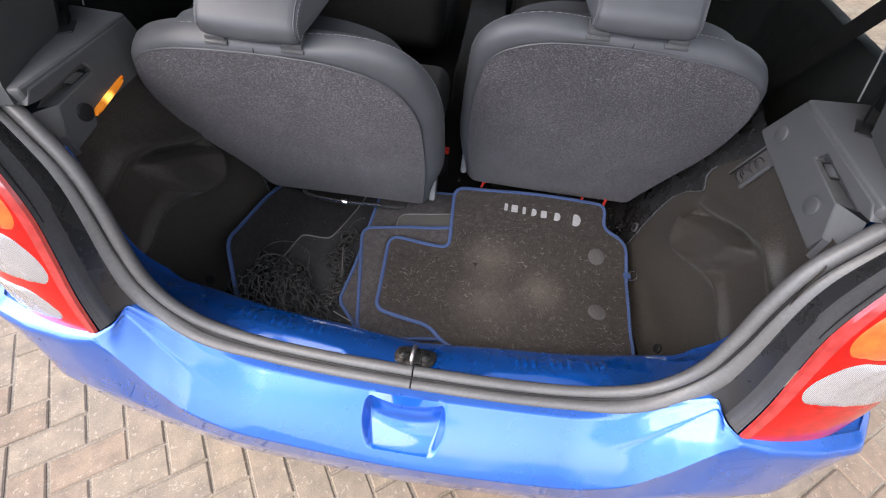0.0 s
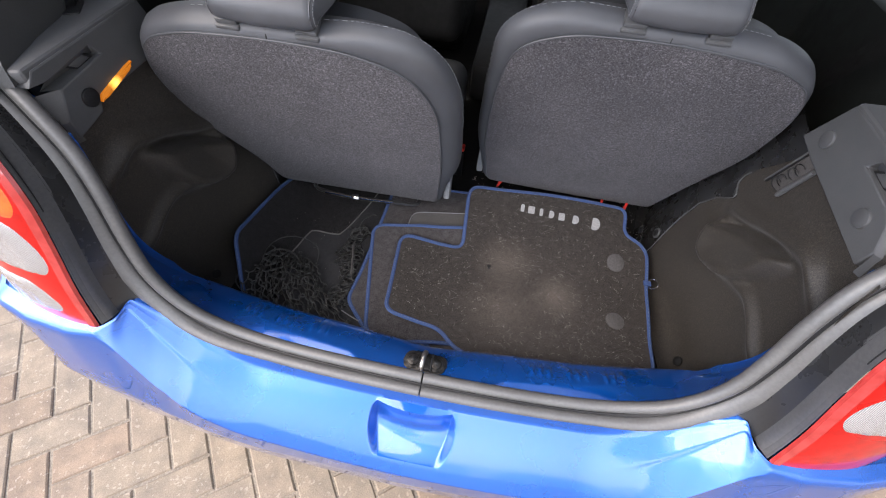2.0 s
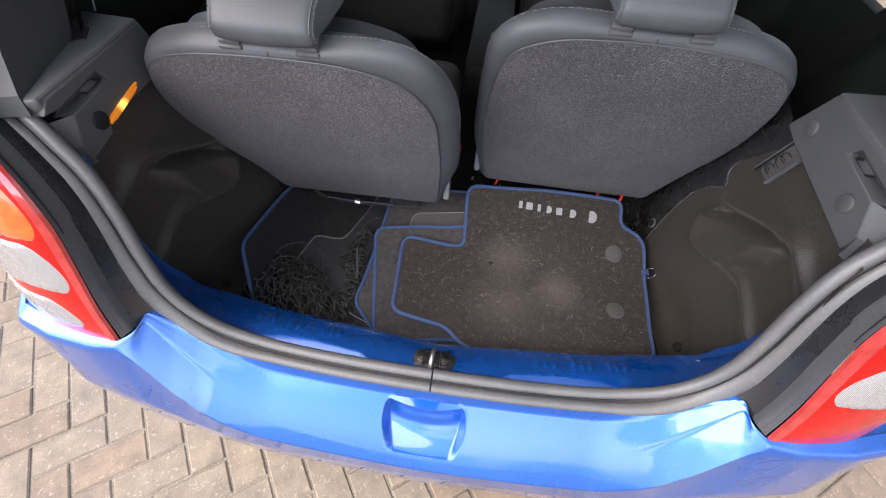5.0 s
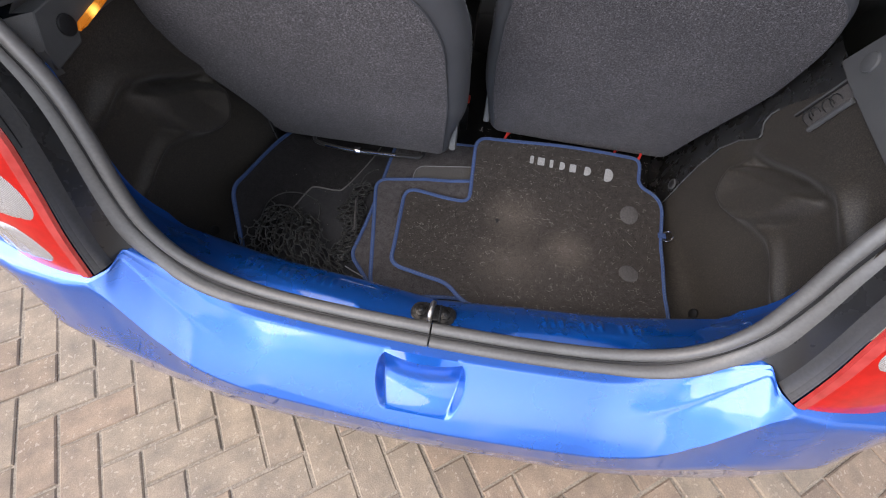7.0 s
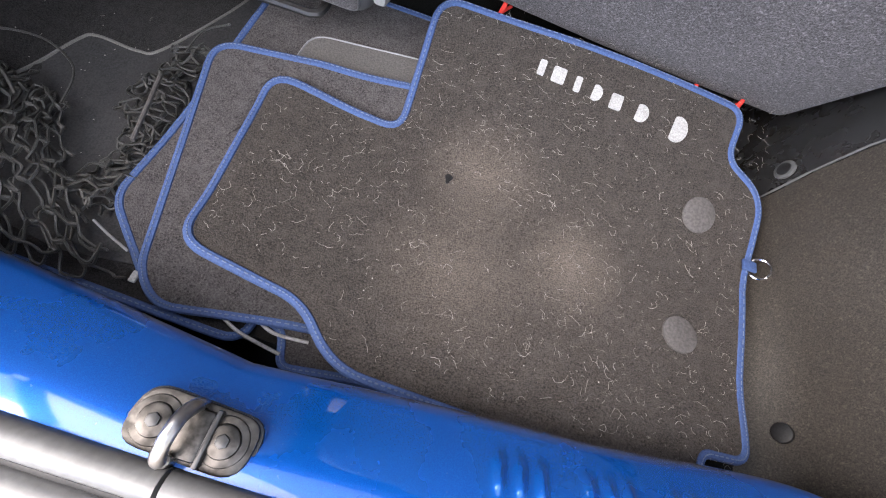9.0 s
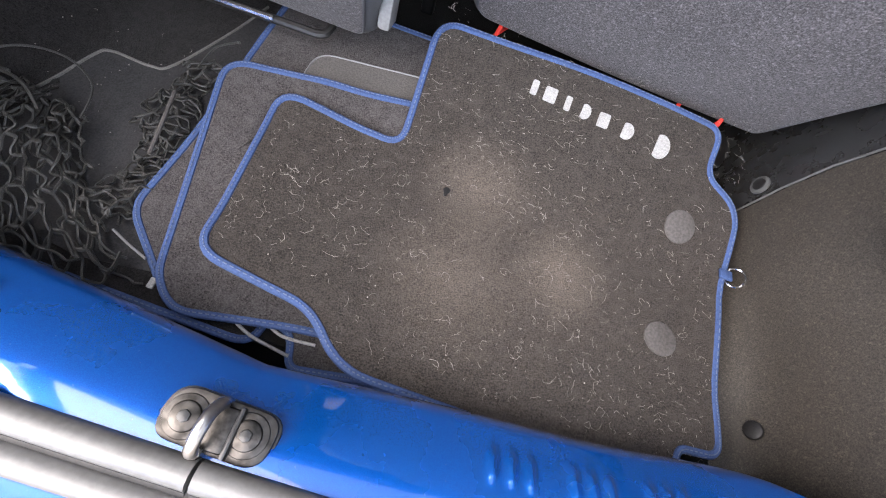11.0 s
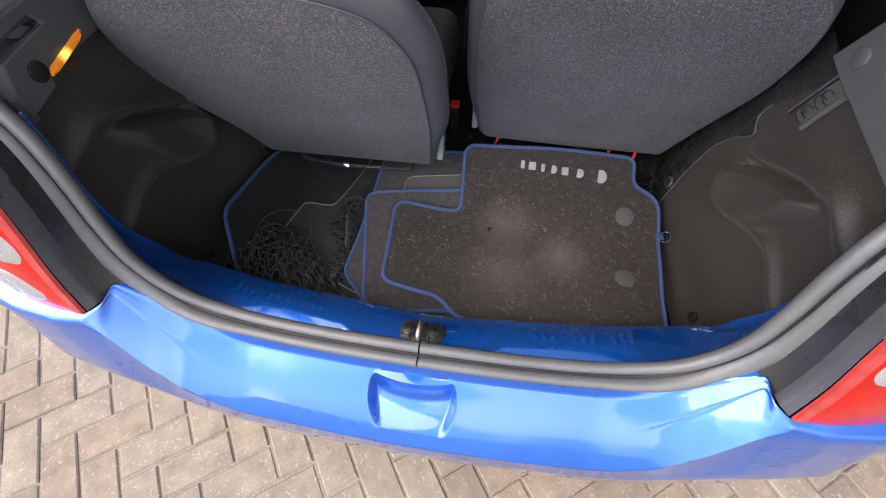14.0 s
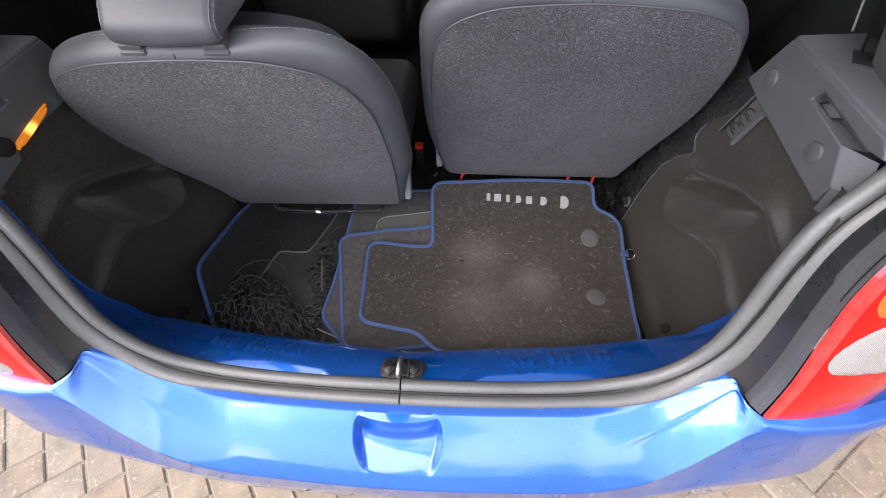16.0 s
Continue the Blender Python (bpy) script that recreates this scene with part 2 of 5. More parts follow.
GREY_BRACKET = mottled("light_grey_plastic", (0.13, 0.133, 0.137), (0.17, 0.173, 0.177), 300, 0.5)
RED_PLASTIC = mottled("red_plastic", (0.5, 0.02, 0.015), (0.6, 0.04, 0.02), 300, 0.4)
RED_STRAP = mottled("red_webbing", (0.42, 0.015, 0.012), (0.55, 0.03, 0.02), 900, 0.8, 0.6)
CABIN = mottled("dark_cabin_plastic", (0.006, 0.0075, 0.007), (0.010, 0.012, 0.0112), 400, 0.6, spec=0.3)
CORD = mottled("black_elastic_cord", (0.008, 0.008, 0.0077), (0.042, 0.0425, 0.040), 1500, 0.42, 0.7, 1200, 0.001)
WIRE = mottled("grey_cord", (0.08, 0.078, 0.074), (0.14, 0.135, 0.128), 700, 0.7)
WHITE_PRINT = mottled("white_woven_print", (0.21, 0.21, 0.21), (0.33, 0.33, 0.325), 500, 0.9, 0.5)
BUTTON = mottled("grey_moulded_rubber", (0.046, 0.043, 0.042), (0.078, 0.073, 0.07), 300, 0.75, 0.4)
HEEL = mottled("grey_heel_pad", (0.05, 0.048, 0.046), (0.085, 0.08, 0.076), 500, 0.9, 0.5)
HEEL_DARK = mottled("dark_grey_heel_fabric", (0.012, 0.0118, 0.0125), (0.03, 0.0296, 0.031), 500, 0.9, 0.4)
PILLAR = mottled("dark_grey_pillar_plastic", (0.040, 0.041, 0.041), (0.047, 0.048, 0.048), 500, 0.5, 0.3, 600, 0.0005)
# belt black, also used to put the cabin's shade on the front seats
BELT_AND_SHADE = mottled("black_belt_and_cabin_shade", (0.004, 0.004, 0.004), (0.007, 0.007, 0.007), 700, 0.7, 0.4)
FLOOR_CARPET = make_fabric("black_floor_carpet", (0.004, 0.0038, 0.0037), (0.012, 0.0115, 0.011), 0.1)
JOINT = mottled("dark_joint_sand", (0.19, 0.16, 0.125), (0.3, 0.255, 0.2), 150, 1.0, 0.8, 200, 0.004)
BRICK = make_brick()
LINT = mottled("pale_lint", (0.18, 0.168, 0.155), (0.34, 0.32, 0.295), 300, 0.9)
GLASS = material("window_glass", (0.9, 0.95, 0.93), 0.02)
TINTED = material("tinted_window_glass", (0.18, 0.19, 0.19), 0.02)
shader(TINTED).inputs["Transmission Weight"].default_value = 1.0
shader(GLASS).inputs["Transmission Weight"].default_value = 1.0
BULB = material("lit_amber_bulb", (0.5, 0.2, 0.02), 0.25)
shader(BULB).inputs["Emission Color"].default_value = (1.0, 0.27, 0.02, 1)
shader(BULB).inputs["Emission Strength"].default_value = 0.22
glow = nd(BULB, "ShaderNodeVectorMath")
glow.operation = "DISTANCE"
wire(BULB, coords(BULB), glow.inputs[0])
glow.inputs[1].default_value = (-0.545, 0.204, 1.042)
wire(BULB, span(BULB, glow.outputs["Value"], 0.014, 0.0, 0.14, 1.5), shader(BULB).inputs["Emission Strength"])
wire(BULB, mixed(BULB, span(BULB, glow.outputs["Value"], 0.02, 0.002), (1.0, 0.24, 0.012), (1.0, 0.46, 0.09)), shader(BULB).inputs["Emission Color"])


# ---- mesh tools ----
def part(name, bm, mat, parent=None, label="", smooth=True, sharp=40):
    bmesh.ops.recalc_face_normals(bm, faces=bm.faces)
    me = bpy.data.meshes.new(name)
    bm.to_mesh(me)
    bm.free()
    me.materials.append(mat)
    if smooth:
        for p in me.polygons:
            p.use_smooth = True
        me.set_sharp_from_angle(angle=radians(sharp))
    ob = new(name, me)
    ob.parent = parent
    return tagged(ob, label)


def thing(name, label, category, group="", kind=""):
    return tagged(new(name), label, category, group, kind)


def smooth_line(points, n, closed=False):
    """n points on a smooth curve through the given ones."""
    p = np.array(points, float)
    k = len(p)
    out = []
    m = k if closed else k - 1
    for i in range(n):
        f = i / n * m if closed else i / (n - 1) * m
        a = min(int(f), m - 1)
        t = f - a
        q = [p[(a + d) % k] if closed else p[min(max(a + d, 0), k - 1)] for d in (-1, 0, 1, 2)]
        out.append(0.5 * (2 * q[1] + (q[2] - q[0]) * t + (2 * q[0] - 5 * q[1] + 4 * q[2] - q[3]) * t * t + (3 * q[1] - q[0] - 3 * q[2] + q[3]) * t**3))
    return np.array(out)


def rounded(corners, steps=5):
    """A closed outline from corners (x, y, radius)."""
    out = []
    k = len(corners)
    for i, (x, y, r) in enumerate(corners):
        c = np.array((x, y), float)
        a = np.array(corners[i - 1][:2], float) - c
        b = np.array(corners[(i + 1) % k][:2], float) - c
        la, lb = np.linalg.norm(a), np.linalg.norm(b)
        r = min(r, la * 0.48, lb * 0.48)
        for s in range(steps + 1):
            t = s / steps
            out.append(((1 - t) ** 2 * (c + a / la * r) + 2 * t * (1 - t) * c + t * t * (c + b / lb * r)))
    return np.array(out)


def dense(outline, step):
    """The outline with more points along its long sides."""
    out = []
    k = len(outline)
    for i in range(k):
        a, b = outline[i], outline[(i + 1) % k]
        n = max(1, int(np.linalg.norm(b - a) / step))
        out += [a + (b - a) * j / n for j in range(n)]
    return np.array(out)


def loft(rows, closed=False, caps=False):
    bm = bmesh.new()
    made = [[bm.verts.new(tuple(p)) for p in row] for row in rows]
    w = len(made[0])
    for a, b in zip(made, made[1:]):
        for j in range(w if closed else w - 1):
            bm.faces.new((a[j], a[(j + 1) % w], b[(j + 1) % w], b[j]))
    if caps:
        bm.faces.new(made[0][::-1])
        bm.faces.new(made[-1])
    return bm


def tube(points, r, segs=8, closed=False, bm=None, flat=1.0):
    """A cord along points; flat squeezes its height."""
    p = np.array(points, float)
    k = len(p)
    own = bm or bmesh.new()
    rings = []
    up = np.array((0.0, 0.0, 1.0))
    for i in range(k):
        a = p[(i - 1) % k] if closed else p[max(i - 1, 0)]
        b = p[(i + 1) % k] if closed else p[min(i + 1, k - 1)]
        t = (b - a) / (np.linalg.norm(b - a) + 1e-9)
        side = np.cross(t, up)
        if np.linalg.norm(side) < 0.05:
            side = np.cross(t, (0.3, 1, 0))
        side /= np.linalg.norm(side)
        high = np.cross(side, t)
        rings.append([own.verts.new(tuple(p[i] + r * (math.cos(x) * side + flat * math.sin(x) * high))) for x in (2 * math.pi * j / segs for j in range(segs))])
    for i in range(k if closed else k - 1):
        a, b = rings[i], rings[(i + 1) % k]
        for j in range(segs):
            own.faces.new((a[j], a[(j + 1) % segs], b[(j + 1) % segs], b[j]))
    if not closed:
        own.faces.new(rings[0][::-1])
        own.faces.new(rings[-1])
    return own


def block(size, at=(0, 0, 0), bevel=0.004, turn=(0, 0, 0), segments=2):
    bm = bmesh.new()
    bmesh.ops.create_cube(bm, size=1.0)
    bmesh.ops.scale(bm, vec=size, verts=bm.verts)
    if bevel:
        bmesh.ops.bevel(bm, geom=bm.edges[:], offset=bevel, segments=segments, profile=0.5, affect="EDGES")
    bmesh.ops.transform(bm, matrix=pose(*at, *turn), verts=bm.verts)
    return bm


def prism(outline, a, b, axis="x", bevel=0.0, segments=2):
    """An outline pushed from a to b along x, y or z. For x it is (y, z), for y (x, z), for z (x, y)."""
    def at(p, v):
        return {"x": (v, p[0], p[1]), "y": (p[0], v, p[1]), "z": (p[0], p[1], v)}[axis]
    bm = bmesh.new()
    low = [bm.verts.new(at(p, a)) for p in outline]
    high = [bm.verts.new(at(p, b)) for p in outline]
    n = len(low)
    bm.faces.new(low[::-1])
    bm.faces.new(high)
    for i in range(n):
        bm.faces.new((low[i], low[(i + 1) % n], high[(i + 1) % n], high[i]))
    bmesh.ops.recalc_face_normals(bm, faces=bm.faces)
    if bevel:
        sharp = [e for e in bm.edges if len(e.link_faces) == 2 and e.calc_face_angle(0) > 0.5]
        bmesh.ops.bevel(bm, geom=sharp, offset=bevel, segments=segments, profile=0.5, affect="EDGES")
    return bm


def disc(r, h, at, turn=(0, 0, 0), segs=24, bevel=0.002):
    bm = bmesh.new()
    bmesh.ops.create_cone(bm, cap_ends=True, segments=segs, radius1=r, radius2=r, depth=h)
    rim = [e for e in bm.edges if e.calc_face_angle(0) > 1.0]
    bmesh.ops.bevel(bm, geom=rim, offset=bevel, segments=2, profile=0.5, affect="EDGES")
    bmesh.ops.transform(bm, matrix=pose(*at, *turn), verts=bm.verts)
    return bm


def step01(a, b, v):
    t = min(1.0, max(0.0, (v - a) / (b - a)))
    return t * t * (3 - 2 * t)


def curve1(xs, ys, x):
    """A smooth value through knots."""
    i = int(np.searchsorted(xs, x)) - 1
    i = min(max(i, 0), len(xs) - 2)
    t = (x - xs[i]) / (xs[i + 1] - xs[i])
    def slope(j):
        if j == 0 or j == len(xs) - 1:
            return 0.0 if j == 0 else (ys[-1] - ys[-2]) / (xs[-1] - xs[-2])
        a, b = (ys[j] - ys[j - 1]) / (xs[j] - xs[j - 1]), (ys[j + 1] - ys[j]) / (xs[j + 1] - xs[j])
        return 0.0 if a * b <= 0 else 2 * a * b / (a + b)
    h = xs[i + 1] - xs[i]
    return (2 * t**3 - 3 * t * t + 1) * ys[i] + (t**3 - 2 * t * t + t) * h * slope(i) + (3 * t * t - 2 * t**3) * ys[i + 1] + (t**3 - t * t) * h * slope(i + 1)


# ---- ground ----
ground = part("ground", prism(np.array([(-60, -60), (60, -60), (60, 60), (-60, 60)]), -0.3, -0.005, "z"), JOINT, None, "dark jointing sand under block paving")
tagged(ground, "dark jointing sand under beige block paving", "ground", kind="structure")

# ---- car: shell ----
car = thing("car_body", "blue metallic hatchback body with its boot open", "car")


def seal_point(s):
    """The seal's middle line from the sill's centre (0) up one side (1)."""
    knots = [(0.0, -0.040, 0.689), (0.16, -0.038, 0.690), (0.30, -0.032, 0.696), (0.39, -0.024, 0.718), (0.45, -0.012, 0.757), (0.487, 0.002, 0.815), (0.503, 0.020, 0.88),
             (0.513, 0.042, 0.955), (0.53, 0.062, 1.02), (0.565, 0.08, 1.075), (0.62, 0.11, 1.13), (0.655, 0.16, 1.2), (0.64, 0.30, 1.34), (0.60, 0.42, 1.44)]
    f = s * (len(knots) - 1)
    return smooth_pick(knots, f)


def smooth_pick(knots, f):
    k = len(knots)
    a = min(int(f), k - 2)
    t = f - a
    q = [np.array(knots[min(max(a + d, 0), k - 1)], float) for d in (-1, 0, 1, 2)]
    return 0.5 * (2 * q[1] + (q[2] - q[0]) * t + (2 * q[0] - 5 * q[1] + 4 * q[2] - q[3]) * t * t + (3 * q[1] - q[0] - 3 * q[2] + q[3]) * t**3)


def mirrored(points, side):
    p = np.array(points, float)
    p[:, 0] *= side
    return p


ROUND = (-0.004, -0.002, 0.0, 0.002, 0.004)


def rear_bumper():
    X = [0.0, 0.30, 0.40, 0.47, 0.515, 0.530, 0.545, 0.60, 0.68, 0.745, 0.79, 0.81]
    xb = [0.0, 0.30, 0.40, 0.47, 0.514, 0.521, 0.543, 0.60, 0.68, 0.745, 0.79, 0.81]
    yb = [-0.058, -0.050, -0.042, -0.032, -0.030, -0.064, -0.083, -0.076, -0.062, -0.042, 0.03, 0.15]
    zb = [0.683, 0.689, 0.712, 0.750, 0.784, 0.773, 0.767, 0.770, 0.772, 0.772, 0.775, 0.78]
    yc = [-0.070, -0.064, -0.056, -0.044, -0.034, -0.068, -0.091, -0.093, -0.084, -0.066, 0.008, 0.13]
    zc = [0.657, 0.664, 0.694, 0.738, 0.780, 0.770, 0.7635, 0.766, 0.766, 0.766, 0.769, 0.774]
    yd = [-0.172, -0.163, -0.152, -0.130, -0.107, -0.100, -0.096, -0.100, -0.091, -0.073, 0.0, 0.124]
    zd = [0.552, 0.558, 0.588, 0.658, 0.721, 0.740, 0.756, 0.757, 0.757, 0.757, 0.760, 0.765]
    ye = [-0.176, -0.168, -0.161, -0.152, -0.145, -0.1425, -0.140, -0.132, -0.116, -0.080, 0.0, 0.13]
    xe = [0.0, 0.302, 0.404, 0.476, 0.523, 0.539, 0.555, 0.613, 0.697, 0.766, 0.812, 0.83]
    xs = sorted({round(v, 4) for v in [i * 0.012 for i in range(69)] + [0.05 + 0.0015 * i for i in range(28)] + [0.49 + 0.0025 * i for i in range(28)] + [0.81]})
    xs = [v for v in xs if v <= 0.81]
    xs = [-v for v in xs[:0:-1]] + xs
    rows = []
    for x in xs:
        a, sg = abs(x), (1 if x >= 0 else -1)
        g = lambda ys: curve1(X, ys, a) if a < 0.455 else float(np.mean([np.interp(a + d, X, ys) for d in ROUND]))
        k = step01(0.504, 0.516, a)
        n = step01(0.56, 0.60, a)
        e = float(np.mean([np.interp(a + d, X, xb) for d in ROUND]))
        knots = [(e + 0.001 * k - 0.03 * n, g(yb) + 0.022 - 0.021 * k + 0.05 * n, g(zb) - 0.012 - 0.014 * k + 0.02 * n), (e + 0.001 * k, g(yb) + 0.012 - 0.0115 * k, g(zb) - 0.004 * k), (e, g(yb), g(zb)), (e, g(yc), g(zc)),
                 (a, g(yd), g(zd)), (g(xe), g(ye), 0.5 * g(zd) + 0.5 * 0.44), (g(xe), g(ye) + 0.004, 0.40), (g(xe) * 0.99, g(ye) + 0.03, 0.29), (g(xe) * 0.97, g(ye) + 0.12, 0.26)]
        pts = []
        for i in range(len(knots) - 1):
            p, q = np.array(knots[i]), np.array(knots[i + 1])
            steps = (1, 2, 3, 60, 10, 4, 3, 2)[i]
            for j in range(steps):
                t = j / steps
                r = p + (q - p) * t
                if i == 3:
                    # gently crowned slope with the finger recess in its middle
                    short = min(1.0, (q[2] - p[2]) / -0.09)
                    r[2] += 0.006 * short * math.sin(math.pi * t)
                    half = 0.079 - 0.017 * max(0.0, (t - 0.35) / 0.45) ** 2
                    inside = step01(half + 0.002, half - 0.011, abs(x + 0.005)) if t < 0.8 else 0.0
                    if inside > 0:
                        lip = np.array((r[0], -0.072 - 0.013 * max(0.0, 1 - ((x + 0.005) / 0.076) ** 2), 0.654))
                        end = p + (q - p) * 0.8 + np.array((0, 0, 0.0035))
                        if t < 0.15:
                            scoop = p + (lip - p) * (t / 0.15)
                        else:
                            f = (t - 0.15) / 0.65
                            bend = np.array((r[0], lip[1] + 0.002, 0.585))
                            scoop = lip * (1 - f) ** 2 + bend * 2 * f * (1 - f) + end * f * f
                        scoop[0] = r[0]
                        r = r + (scoop - r) * inside
                    # raised corner facet that ends in a crisp crease
                    crease = 0.06 + 0.42 * (0.527 - a) / 0.167
                    r += np.array((0, -0.0015, 0.0015)) * step01(0.345, 0.44, a) * step01(0.535, 0.520, a) * step01(crease + 0.06, crease - 0.01, t)
                pts.append(r)
        pts.append(np.array(knots[-1]))
        rows.append([(sg * p[0], p[1], p[2]) for p in pts])
    return loft(rows)


for sd in (-1, 1):
    bm = disc(0.014, 0.004, (0, 0, 0), (0, 0, 0), 20, 0.001)
    bmesh.ops.scale(bm, vec=(1.3, 0.5, 1), verts=bm.verts)
    bmesh.ops.transform(bm, matrix=pose(sd * 0.447, -0.040, 0.7225, 8, sd * -24, 0), verts=bm.verts)
    part("drain_plug", bm, BLACK_TRIM, car, "black oval plug")
part("rear_bumper", rear_bumper(), PAINT, car, "glossy blue metallic bumper with a finger recess")


def sill_panel():
    """Inner painted panel from the seal down to the boot floor, running up both sides."""
    def inner(s):
        knots = [(0.0, 0.041, 0.655), (0.16, 0.056, 0.655), (0.30, 0.067, 0.655), (0.40, 0.080, 0.656), (0.466, 0.084, 0.672), (0.502, 0.066, 0.728), (0.514, 0.046, 0.812),
                 (0.522, 0.048, 0.88), (0.532, 0.066, 0.955), (0.548, 0.085, 1.02), (0.63, 0.14, 1.115), (0.67, 0.18, 1.19), (0.66, 0.31, 1.33), (0.62, 0.43, 1.43)]
        return smooth_pick(knots, s * (len(knots) - 1))
    steps = [0.34 * i / 330 for i in range(330)] + [0.34 + 0.66 * i / 60 for i in range(61)]
    steps = [(-1, v) for v in steps[:0:-1]] + [(1, v) for v in steps]
    fine_a = [seal_point(v) * np.array((g, 1, 1)) for g, v in steps]
    fine_b = [inner(v) * np.array((g, 1, 1)) for g, v in steps]
    dn = 26
    rows = []
    for p, q in zip(fine_a, fine_b):
        low = step01(0.78, 0.70, p[2])
        row = [p + np.array((0, -0.014 * low, -0.012))]
        x = abs(q[0])
        for j in range(dn + 1):
            t = j / dn
            r = p + (q - p) * t
            r[2] += 0.010 * math.sin(math.pi * t) * step01(0.5, 0.3, x)
            sill = step01(0.42, 0.38, x) * (1 if q[2] < 0.72 else 0)
            # pressed shelf next to the seal
            reach = 0.02 + 0.50 * step01(0.10, 0.15, x) * (0.62 + 0.38 * (x - 0.13) / 0.2) * step01(0.425, 0.34, x)
            r[2] -= 0.0125 * max(0.0, reach - t) * sill / 0.5
            # three groups of three pressed ribs
            for c in (0.215, 0.285, 0.355):
                for d in (-0.016, 0.0, 0.016):
                    r[2] += 0.0045 * sill * math.exp(-((x - c - d) / 0.0040) ** 2) * math.exp(-((t - 0.72) / 0.12) ** 4)
            row.append(r)
        row.append(q + np.array((0, 0.006, -0.006)))
        low = step01(0.75, 0.70, q[2])
        row.append(q + np.array((0.004 * np.sign(q[0]) * (1 - low), 0.010, -0.02 * low)))
        row.append(q + np.array((0.004 * np.sign(q[0]) * (1 - low), 0.014 , -0.14 * low)))
        rows.append(row)
    return loft(rows)


part("sill_panel", sill_panel(), PAINT, car, "blue painted boot sill with pressed ribs")


def light_edge(s):
    """Inner edge of a tail lamp, from its lower tip upward."""
    knots = [(0.543, -0.081, 0.768), (0.541, -0.062, 0.85), (0.538, -0.038, 0.93), (0.537, -0.018, 1.0), (0.556, 0.005, 1.07), (0.60, 0.035, 1.13), (0.65, 0.08, 1.2), (0.66, 0.22, 1.34)]
    return smooth_pick(knots, s * (len(knots) - 1))


def jamb_strip(side, profile, tuck=0.0):
    """Dark plastic gutter between the seal and the tail lamp."""
    rows = []
    for i in range(61):
        s = i / 60
        sink = tuck * step01(0.12, 0.0, s)
        t = light_edge(s)
        p = seal_point(0.345 + 0.575 * s) + np.array((0.018, -0.012, 0.0))
        d = t - p
        row = []
        for u, h in profile:
            r = p + d * u
            r[1] -= (h - sink) * 0.9
            r[2] += (h - sink) * 0.3
            row.append((side * r[0], r[1], r[2]))
        rows.append(row)
    return loft(rows)


CHANNEL = ((-0.15, -0.024), (0.0, -0.018), (0.15, -0.0135), (0.28, -0.0135), (0.69, -0.0135), (0.705, -0.0130))
EDGE = ((0.70, -0.0165), (0.708, -0.004), (0.725, 0.001), (0.79, 0.0015), (0.80, 0.0005), (0.81, 0.0015), (0.875, 0.002), (0.885, 0.001), (0.895, 0.002), (0.925, 0.002), (0.935, -0.003))
JOINT_LINE = ((0.925, -0.005), (0.965, -0.009), (1.0, -0.009))
for sd in (-1, 1):
    part("jamb_channel", jamb_strip(sd, CHANNEL), JAMB, car, "dark grey plastic gutter")
    part("jamb_edge", jamb_strip(sd, EDGE), EDGE_GREY, car, "moulded edge strip beside the tail lamp")
    part("lamp_joint", jamb_strip(sd, JOINT_LINE), BLACK_TRIM, car, "dark joint beside the tail lamp")


def side_skin(side):
    """Rear wing outside, from the bumper to the front."""
    rows = []
    for y, w in ((0.14, 0.81), (0.4, 0.822), (0.9, 0.827), (1.6, 0.827), (2.6, 0.80), (3.2, 0.70)):
        rows.append([(side * (w + d), y, z) for z, d in ((0.25, -0.02), (0.4, 0.015), (0.62, 0.018), (0.78, 0.0), (0.98, -0.035), (1.02, -0.05))])
    return loft(rows)


for sd in (-1, 1):
    part("side_panel", side_skin(sd), PAINT, car, "blue painted body side")
    # pillar behind the side window and roof rail
    part("rear_pillar", prism(np.array([(0.10, 1.10), (0.42, 1.10), (0.62, 1.40), (0.62, 1.46), (0.36, 1.46)]), sd * 0.70, sd * 0.74, "x", 0.01), PAINT, car)
    part("door_pillar", prism(np.array([(1.02, 1.0), (1.12, 1.0), (1.12, 1.44), (1.02, 1.44)]), sd * 0.66, sd * 0.74, "x", 0.008), BLACK_TRIM, car)
    pane = part("side_window", block((0.005, 0.62, 0.40), (sd * 0.715, 0.75, 1.22), 0), GLASS, car)
    pane.visible_shadow = False
    pane = part("front_window", block((0.005, 0.95, 0.40), (sd * 0.715, 1.6, 1.22), 0), GLASS, car)
    pane.visible_shadow = False
roof_rows = []
for y, z, w in ((0.40, 1.45, 0.60), (0.7, 1.475, 0.64), (1.3, 1.485, 0.66), (2.0, 1.45, 0.66), (2.25, 1.40, 0.64)):
    roof_rows.append([(x * w, y, z - 0.04 * x * x - (0.03 if abs(x) > 1 else 0)) for x in np.linspace(-1.12, 1.12, 13)])
roof = part("roof", loft(roof_rows), PAINT, car)
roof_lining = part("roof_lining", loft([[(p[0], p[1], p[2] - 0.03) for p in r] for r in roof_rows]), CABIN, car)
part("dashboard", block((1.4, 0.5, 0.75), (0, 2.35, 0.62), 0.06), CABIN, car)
shield = part("windscreen", loft([[(x, 2.25 + 0.55 * (1.40 - z) / 0.4, z) for x in (-0.64, 0.64)] for z in (1.0, 1.40)]), GLASS, car)
shield.visible_shadow = False


